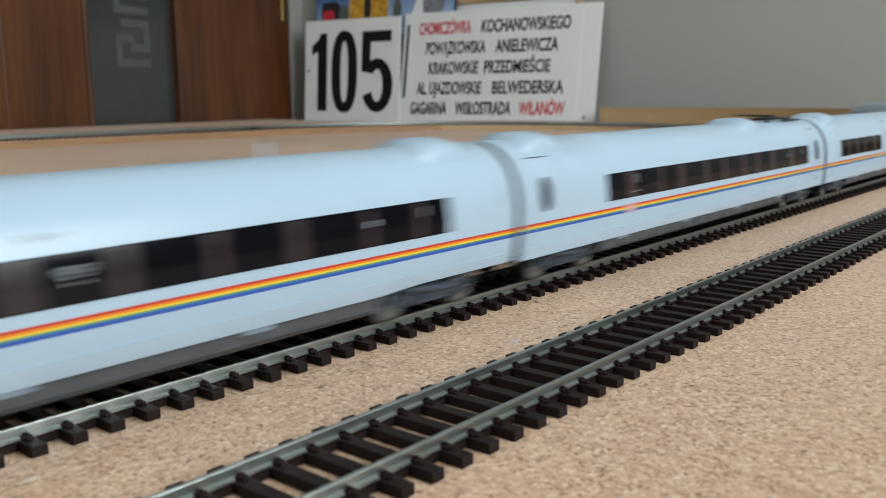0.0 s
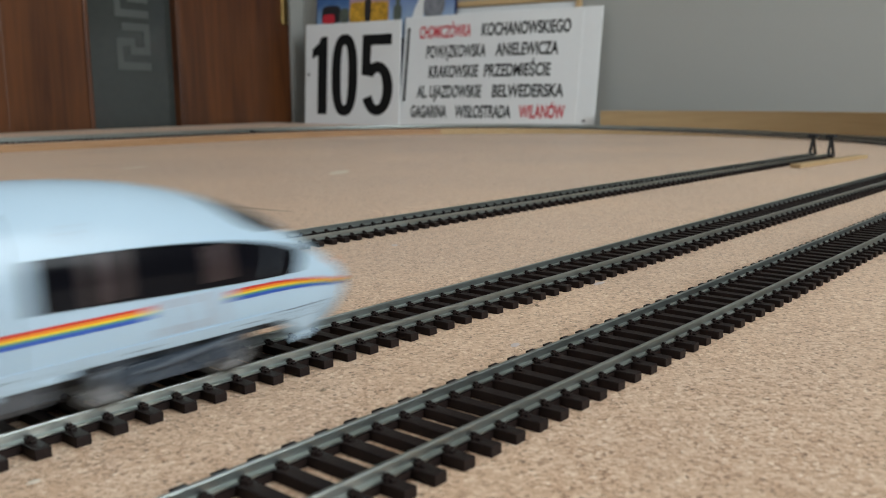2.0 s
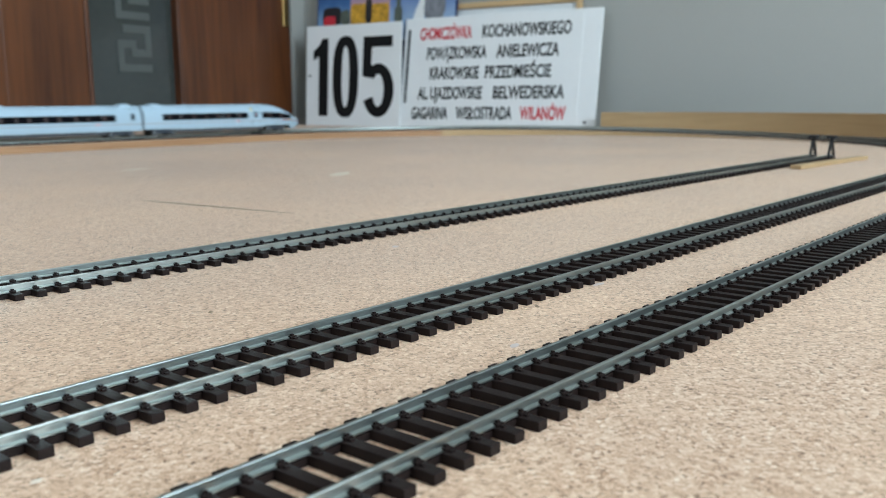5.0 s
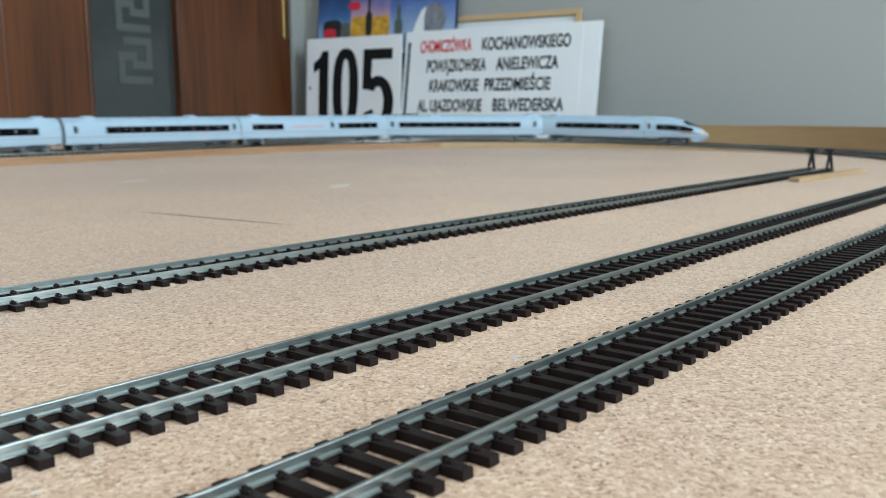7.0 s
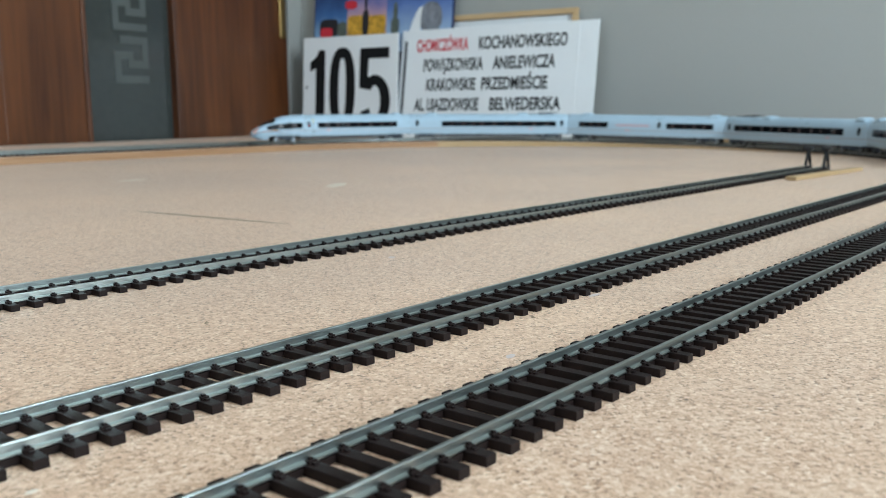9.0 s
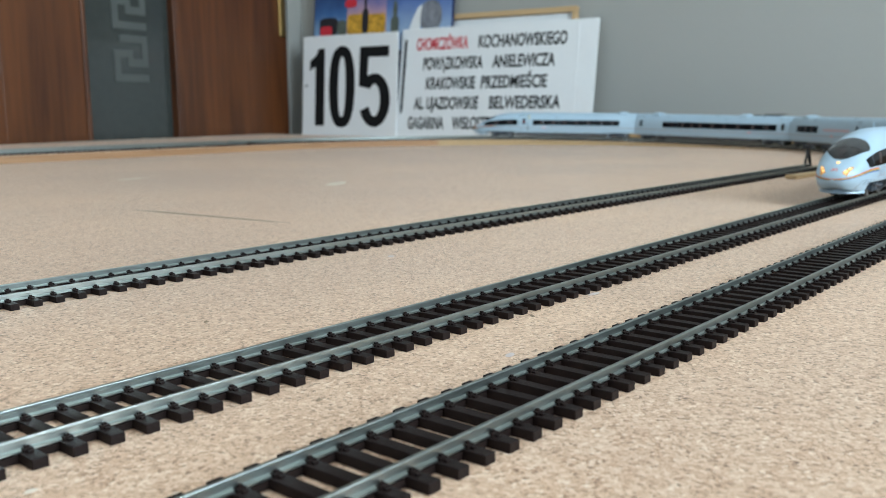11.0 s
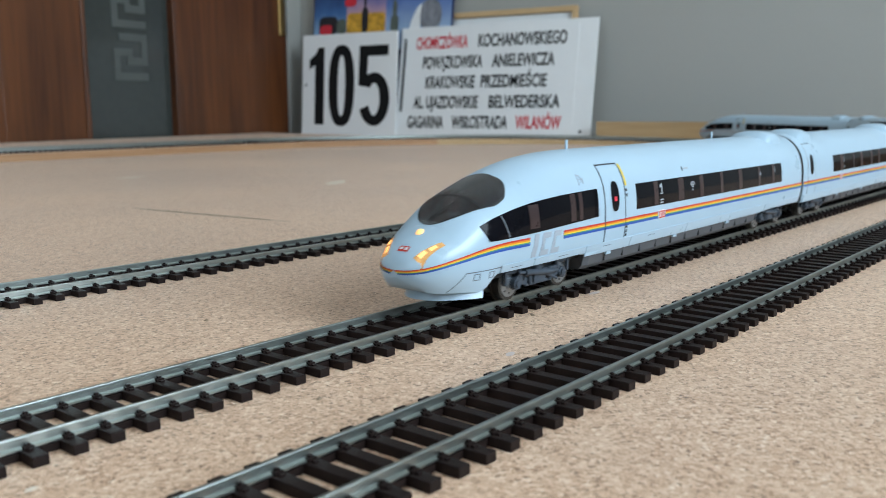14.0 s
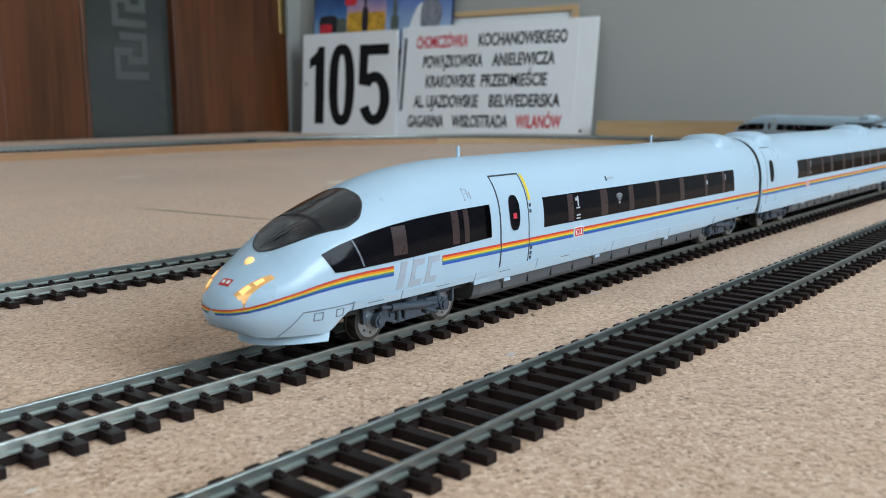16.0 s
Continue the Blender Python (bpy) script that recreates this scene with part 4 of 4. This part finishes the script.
def pantograph(root, d):
    drop = Matrix.Translation((0, 0, -1.2))
    bm = bmesh.new()
    for x in (-11, 11):
        for y in (-5, 5):
            cyl(bm, 0.8, 2.4, mpose(-d + x, y, 45.4), 8)
    box(bm, -d - 13, -d + 13, -5.6, -4.6, 46.2, 46.9)
    box(bm, -d - 13, -d + 13, 4.6, 5.6, 46.2, 46.9)
    cyl(bm, 0.5, 26, mpose(-d - 18, 7, 45.6, 0, 90), 8)
    box(bm, -d - 30, -d - 20, -3, 3, 44.6, 46.8, bevel=0.4)
    for x in (-12, 0, 12):
        box(bm, -d + x - 0.5, -d + x + 0.5, -5.6, 5.6, 46.2, 46.9)
    bm.transform(drop)
    base = part("pantograph_base", bm, BLACK, root, "dark pantograph frame")
    bm = bmesh.new()
    cyl(bm, 0.45, 30, mpose(-d + 2, -1.5, 47.8, 0, 87), 8)
    cyl(bm, 0.45, 30, mpose(-d + 2, 1.5, 47.8, 0, 87), 8)
    cyl(bm, 0.6, 22, mpose(-d - 3, 0, 47.2, 0, 92), 8)
    bm.transform(drop)
    part("pantograph_arm", bm, BLACK, base)
    bm = bmesh.new()
    for x in (-2, 2):
        box(bm, -d + 16 + x - 0.4, -d + 16 + x + 0.4, -9, 9, 48.4, 49.0)
    bm.transform(drop)
    part("contact_strip", bm, BLACK, base)


def gangway(root, d, sh):
    """A black end frame that follows the body's outline, and the coupler."""
    out = 1 if d > 50 else -1
    bm = bmesh.new()
    rows = []
    for o, k in ((-0.6, 0.99), (1.5, 0.985), (1.5, 0.80), (0.2, 0.78)):
        ring = []
        for i in range(33):
            a = math.pi * i / 32
            y = 16.9 * math.cos(a)
            z = sh.roof(200, y)
            ring.append((-d - out * o, y * k, 10.6 + (z - 10.6) * k))
        ring = [(-d - out * o, 15.6 * k, 10.4 if k > 0.9 else 13)] + ring + [(-d - out * o, -15.6 * k, 10.4 if k > 0.9 else 13)]
        rows.append(ring)
    vs = grid_faces(bm, rows, closed=True)
    bm.faces.new(vs[-1])
    part("end_frame", bm, BLACK, root, "black rubber end frame")
    bm = bmesh.new()
    box(bm, -d - 3.4, -d + 0.5, -4.2, 4.2, 7.8, 15.5)
    part("coupler", bm, BLACK, root)


def end_car(label, glow, bright):
    root = tagged(new("train_end_car"), label, "train car", "train set")
    sh = Shell(298.5, True)
    body = part("body", sh.body(), WHITE, root, smooth=True)
    for sgn in (-1, 1):
        # driver's side window, a wedge that rises to the rear
        w = part("cab_side_window", sh.wedge([24.2, 25.4, 27, 30, 34, 40, 47.5, 56, 65, 76, 87.8],
                 lambda d: smooth_interp(d, [24.2, 27.4, 47, 87.8], [24.9, 20.5, 20.9, 22.3]),
                 lambda d: smooth_interp(d, [24.2, 30, 47.5, 65, 87.8], [25.2, 27.0, 30.1, 31.3, 31.8]), sgn), GLASSDARK, root, "dark wedge-shaped side window", True)
        for a, b, hi_ in ((46.5, 51.5, 29.6), (70, 73, 31.2), (75.2, 77.4, 31.3)):
            band(sh, a, b, 22.3, hi_, sgn, CURTAIN, w, "partition", nu=1, lift=0.24)
        part("window_post", sh.on_side([(36.0, 21.0), (36.5, 21.0), (34.0, 27.6), (33.5, 27.6)], sgn, 1, 4, 0.24), SEAM, w)
        doorway(sh, 92.6, sgn, root, True, bright=bright)
        glazing = window_band(sh, 115.4, 268.0, sgn, root, 11)
        # class figure and radio symbol on the panes
        for a, b, c, e in ((134.2, 135.3, 29.0, 30.0), (134.4, 136.6, 26.4, 26.9), (134.4, 136.6, 24.0, 24.4), (134.2, 136.8, 23.0, 23.4)):
            band(sh, a, b, c, e, sgn, FAINT, glazing, "pictogram", nu=1, nv=1, lift=0.26)
        for r in (0.9, 1.8, 2.7):
            bm = bmesh.new()
            rows = []
            for a in np.linspace(-0.8, 0.8, 7):
                rows.append([(-(163.5 + k * math.sin(a)), sgn * (sh.side(163.5, 26.2 + k * math.cos(a)) + 0.26), 26.2 + k * math.cos(a)) for k in (r, r + 0.45)])
            grid_faces(bm, rows)
            bmesh.ops.solidify(bm, geom=bm.faces[:], thickness=0.05)
            part("pictogram", bm, FAINT, glazing)
        band(sh, 163.1, 163.9, 25.7, 26.4, sgn, FAINT, glazing, "pictogram", nu=1, nv=1, lift=0.26)
        # three grey slanted bars for the mark on the flank
        for a, wd in ((47.6, 2.4), (52.2, 4.6), (58.4, 4.6)):
            bm = sh.on_side([(a + (0 if sgn < 0 else 0), 13.2), (a + wd, 13.2), (a + wd + 1.6, 20.4), (a + 1.6, 20.4)], sgn, 1, 2, 0.13)
            part("grey_mark", bm, LETTERGREY, root)
            if wd > 3:
                part("grey_mark", sh.on_side([(a + 1.9, 15.0), (a + wd + 0.6, 15.0), (a + wd + 1.4, 18.6), (a + 2.7, 18.6)], sgn, 1, 1, 0.2), WHITE, root)
        logo = band(sh, 133.3, 138.6, 16.9, 20.3, sgn, SIGNWHITE, root, "square_mark", nu=1, nv=1, lift=0.2)
        for a, b, c, e in ((133.6, 138.3, 17.2, 17.7), (133.6, 138.3, 19.5, 20.0), (133.6, 134.1, 17.7, 19.5), (137.8, 138.3, 17.7, 19.5), (134.8, 135.7, 17.9, 19.3), (136.2, 137.1, 17.9, 19.3)):
            band(sh, a, b, c, e, sgn, RED, logo, "mark_line", nu=1, nv=1, lift=0.27)
        # sill line and skirt openings
        for a, b, low in ((33.4, 50, 10.3), (50.3, 81, 10.3), (81.3, 112, 9.0), (112.3, 160, 9.0), (160.3, 205, 9.0), (205.3, 243, 9.0), (249, 297, 9.7)):
            part("sill_panel", sh.on_side([(a, low), (b, low), (b, 12.7), (a, 12.7)], sgn, 3, 3, 0.38, 0.6), WHITE, root)
        for d in (38, 64, 92, 126):
            band(sh, d, d + 5.5, 11.3, 11.5, sgn, SEAM, root, "panel_joint", nu=1, nv=1, lift=0.45)
        part("nose_joint", sh.on_side([(12, 6.8), (12.3, 6.8), (17.3, 12.2), (17, 12.2)], sgn, 1, 5, 0.1), SEAM, root)
        band(sh, 17, 34, 12.1, 12.35, sgn, SEAM, root, "nose_joint", nu=6, nv=1, lift=0.1)
        for d in (20.5, 27.5):
            for a, b, c, e in ((d, d + 2.8, 9.6, 9.8), (d, d + 2.8, 11.4, 11.6), (d, d + 0.2, 9.8, 11.4), (d + 2.6, d + 2.8, 9.8, 11.4)):
                band(sh, a, b, c, e, sgn, SEAM, root, "hatch_line", nu=1, nv=1, lift=0.1)
        band(sh, 158, 162, 34.4, 35.2, sgn, LETTERGREY, root, "small_mark", nu=1, nv=1)
        band(sh, 156.4, 157.2, 34.0, 35.6, sgn, LINE, root, "small_mark", nu=1, nv=1)
        for a, b, c, e in ((77.5, 77.8, 33.6, 37.2), (77.8, 79.2, 36.6, 36.9), (79.2, 79.5, 34.4, 36.6), (78.2, 80.6, 35.4, 35.7), (80.2, 80.5, 34.0, 36.0)):
            band(sh, a, b, c, e, sgn, LETTERGREY, root, "small_mark", nu=1, nv=1, lift=0.16)
        # head lamps
        s = sgn
        lamp = part("lamp_housing", sh.on_roof(lambda d: s * (4.9 + (d - 3.0) * 0.50), lambda d: s * (8.0 + (d - 3.0) * 0.30), 3.0, 11.4, 10, 4, 0.16), LAMPGLASS, root, "amber-lit head lamp housing")
        part("lamp_lens", sh.on_roof(lambda d: s * (5.9 + (d - 4.2) * 0.45), lambda d: s * (7.3 + (d - 4.2) * 0.36), 3.8, 6.0, 4, 3, 0.32), glow, lamp)
        part("lamp_lens", sh.on_roof(lambda d: s * (7.4 + (d - 7.0) * 0.45), lambda d: s * (8.6 + (d - 7.0) * 0.36), 7.0, 9.2, 4, 3, 0.32), glow, lamp)
    # windscreen in its seal, and the cab behind it
    half = screen_half
    for sgn in (-1, 1):
        part("windscreen_seal", sh.on_roof(lambda d: sgn * (half(d) - 0.35), lambda d: sgn * (half(d) + 0.4), 15.75, 44.95, 60, 2, 0.1), BLACK, root, smooth=True)
    ws = part("windscreen", sh.on_roof(lambda d: -half(d) + 0.1, lambda d: half(d) - 0.1, 16.0, 44.7, 44, 14, 0.12), SHIELD, root, "rounded tinted windscreen", True)
    ws.visible_shadow = False
    part("screen_frame", sh.on_roof(lambda d: -half(d) * 0.99, lambda d: half(d) * 0.99, 28.6, 29.3, 2, 14, 0.3), BLACK, ws)
    part("wiper", sh.on_roof(lambda d: -0.5 + (d - 16.2) * 0.42, lambda d: -0.1 + (d - 16.2) * 0.42, 16.0, 26.5, 8, 1, 0.75), BLACK, ws)
    part("wiper", sh.on_roof(lambda d: 1.0 + (d - 19.0) * 0.42, lambda d: 1.6 + (d - 19.0) * 0.42, 19.0, 22.4, 4, 1, 0.9), BLACK, ws)
    bm = bmesh.new()
    rows = []
    for d in np.linspace(13.5, 47, 24):
        h, top = half(min(max(d, SCREEN[0]), SCREEN[1])) + 0.3, sh.top(d)
        flank = []
        for z in (18.5, 18.5 + (top - 18.5) * 0.45):
            flank.append((sh.side(d, z) - 0.9, z))
        flank.append((min(h, flank[1][0]), sh.roof(d, h) - 0.7))
        rows.append([(-d, y, z) for y, z in flank[::-1]] + [(-d, -y, z) for y, z in flank])
    vs = grid_faces(bm, rows)
    bm.faces.new(vs[-1])
    part("cab_liner", bm, CABGREY, root, "dark driver's cab behind the glass")
    bm = bmesh.new()
    box(bm, -4, 4, -8.5, 8.5, -0.8, 0.8, bevel=0.5, m=mpose(-23.5, 0, 23.2, 0, -24))
    box(bm, -26, -24.6, -8, 8, 18.5, 23)
    box(bm, -2.0, 2.0, -1.9, 1.9, -0.4, 0.4, bevel=0.2, m=mpose(-26.6, 3.4, 26.0, 0, -60))
    part("driver_desk", bm, DESK, root, "light grey driver's desk")
    for y in (-4.4, 4.4):
        bm = bmesh.new()
        box(bm, -34.5, -29.5, y - 2.6, y + 2.6, 20.5, 22.5, bevel=0.6)
        box(bm, -0.8, 0.8, -2.5, 2.5, 0, 9.5, bevel=0.6, m=mpose(-34.6, y, 21.5, 0, -10))
        box(bm, -33, -31.4, y - 0.8, y + 0.8, 18.4, 20.6)
        part("driver_seat", bm, SEAT, root, "brown driver's seat")
    bm = bmesh.new()
    bmesh.ops.create_uvsphere(bm, u_segments=16, v_segments=8, radius=1.35)
    bmesh.ops.scale(bm, vec=(1.1, 1, 0.7), verts=bm.verts)
    bmesh.ops.transform(bm, matrix=mpose(-12.6, 0, sh.roof(12.6, 0) - 0.1, 0, 30), verts=bm.verts)
    part("top_lamp", bm, glow, root, "round lamp under the windscreen", True)
    tag = part("nose_mark", sh.on_roof(lambda d: -1.9, lambda d: 1.9, 3.8, 5.7, 2, 4, 0.16), RED, root)
    part("mark_line", sh.on_roof(lambda d: -1.4, lambda d: -0.3, 4.3, 5.2, 2, 2, 0.24), SIGNWHITE, tag)
    part("mark_line", sh.on_roof(lambda d: 0.3, lambda d: 1.4, 4.3, 5.2, 2, 2, 0.24), SIGNWHITE, tag)
    nose_stripe(sh, root)
    stripe(sh, ((65.6, 92.2), (107.2, 132.6), (139.2, 298.2)), root, bright)
    # spoiler lip under the nose
    bm = bmesh.new()
    rows = []
    for a in np.linspace(-1, 1, 25):
        d = 11 + 15 * abs(a) ** 1.7
        y = 13.8 * math.copysign(abs(a) ** 0.75, a)
        rows.append([(-d, y, 4.0), (-d + 0.5, y * 1.03, 3.9), (-d - 0.6, y * 0.98, 6.8), (-d - 1.6, y * 0.95, 6.8)])
    vs = grid_faces(bm, rows, closed=True)
    bm.faces.new(vs[0])
    bm.faces.new(vs[-1][::-1])
    part("spoiler", bm, WHITE, root, "white lip under the nose", True)
    bm = bmesh.new()
    box(bm, -84, -26, -11.5, 11.5, 8.0, 10.4)
    part("bogie_well", bm, BLACK, root)
    underframe(root, 84, 244)
    bogie(root, 57.5)
    bogie(root, 264)
    roof_hump(root, 274, 20)
    for d in (93.5, 220):
        bm = bmesh.new()
        box(bm, -d - 0.55, -d + 0.55, -0.3, 0.3, 44.4, 48.0, bevel=0.12)
        part("antenna", bm, WHITE, root, "small white roof antenna")
    gangway(root, 298.5, sh)
    # the nose is blunt: draw its tip in by 3 mm
    for ob in root.children_recursive:
        if ob.type == "MESH" and ob.parent.name.split(".")[0] not in ("bogie", "wheelset"):
            for v in ob.data.vertices:
                if v.co.x > -0.03:
                    v.co.x -= 0.003 * (1 + v.co.x / 0.03)
    return root


def middle_car(label, left, right, humps, panto, mark=None, seed=1):
    """left, right: the windows and the doors of each flank, seen in the way of travel."""
    root = tagged(new("train_middle_car"), label, "train car", "train set")
    sh = Shell(286.0, False)
    part("body", sh.body(), WHITE, root, smooth=True)
    for sgn, (windows, doors) in ((1, left), (-1, right)):
        for a, b in windows:
            window_band(sh, a, b, sgn, root, seed)
        for d in doors:
            doorway(sh, d, sgn, root, False, 12)
        for a, b in ((1.5, 49), (49.3, 96), (96.3, 143), (143.3, 190), (190.3, 236), (236.3, 284.5)):
            part("sill_panel", sh.on_side([(a, 8.9), (b, 8.9), (b, 12.7), (a, 12.7)], sgn, 2, 3, 0.38, 0.6), WHITE, root)
        if mark and sgn < 0:
            band(sh, mark[0], mark[1], 25.2, 28.2, sgn, mat("pale_red_mark", (0.55, 0.36, 0.40), 0.4), root, "red_mark", nu=4, nv=2)
        at = 166 if mark else 64.2
        band(sh, at, at + 5, 16.9, 20.2, sgn, mat("mark_pink", (0.62, 0.36, 0.38), 0.4), root, "square_mark", nu=1, nv=1, lift=0.26)
    stripe(sh, [(0.6, 285.4)], root)
    underframe(root, 52, 234)
    bogie(root, 30)
    bogie(root, 256)
    for d in humps:
        roof_hump(root, d, 21)
    if panto:
        pantograph(root, panto)
    gangway(root, 286, sh)
    gangway(root, 0.0, sh)
    return root


cars = [end_car("white high-speed train end car with rainbow stripe and lit lamps", LAMPGLOW, 1),
        middle_car("white middle train car with folded roof pantograph", ([(51, 259)], [7, 266]), ([(40, 259)], [8, 265]), [20, 196], 240, seed=2),
        middle_car("white dining car with short windows and red mark", ([(26, 111), (148.5, 271)], [122]), ([(20, 99), (205, 260)], [106]), [22, 250], None, (129, 190), seed=4),
        middle_car("white middle train car with long dark window band", ([(24.5, 235)], [8, 266]), ([(22, 227)], [6, 265]), [82, 246], 38, seed=5),
        end_car("white high-speed train rear end car with rainbow stripe", LAMPRED, -1)]


# ---- what moves: seconds and the way of the leading nose along the oval, in millimetres ----
RUN = [(0, 2553), (0.5, 2864), (1.0, 3184), (1.5, 3495), (2.0, 3782), (3.0, 4348), (4.0, 4884), (4.2, 4984), (5.2, 5426), (6.3, 5828), (6.7, 5980), (7.0, 6096), (7.5, 6268), (7.8, 6368), (8.2, 6494), (8.6, 6614), (9.0, 6729), (9.2, 6783),
       (10.2, 7009), (11.3, 7192), (11.5, 7224), (11.8, 7272), (12.1, 7318), (12.5, 7376), (12.7, 7404), (13.0, 7445), (13.3, 7482), (13.6, 7516), (14.0, 7551), (14.4, 7578), (14.8, 7597), (15.2, 7608), (15.6, 7612.4), (16.0, 7612.6)]


def travelled(t):
    ts, ss = [r[0] for r in RUN], [r[1] for r in RUN]
    return smooth_interp(t, ts, ss)


def on_track(s):
    x, y, h = oval(s)
    return Vector((x, y, (rise(y) if y < inner else DECK) + 4.62))


def car_pose(front, rear, back):
    """The pose of a car whose pivots stand at these ways along the oval; back: its nose points to the rear."""
    a, b = on_track(front), on_track(rear)
    way = (a - b) if not back else (b - a)
    h = math.atan2(way.y, way.x)
    p = -math.atan2(way.z, way.xy.length)
    return a, b, Euler((0, p, h))


def motions():
    starts = [0, 302, 592, 882]
    for k, car in enumerate(cars):
        rows = []
        for i in range(81):
            t = i * 0.2
            s = travelled(t)
            if k < 4:
                pivots = (57.5, 264) if k == 0 else (30, 256)
                front, rear = s - starts[k] - pivots[0], s - starts[k] - pivots[1]
                a, b, e = car_pose(front, rear, False)
                origin = a + e.to_matrix() @ Vector((pivots[0], 0, 0))
            else:
                front, rear = s - 1471 + 264, s - 1471 + 57.5
                a, b, e = car_pose(front, rear, True)
                origin = b + e.to_matrix() @ Vector((57.5, 0, 0))
            rows.append((t, Matrix.LocRotScale(origin * MM, e, None)))
        walk(car, rows)


motions()
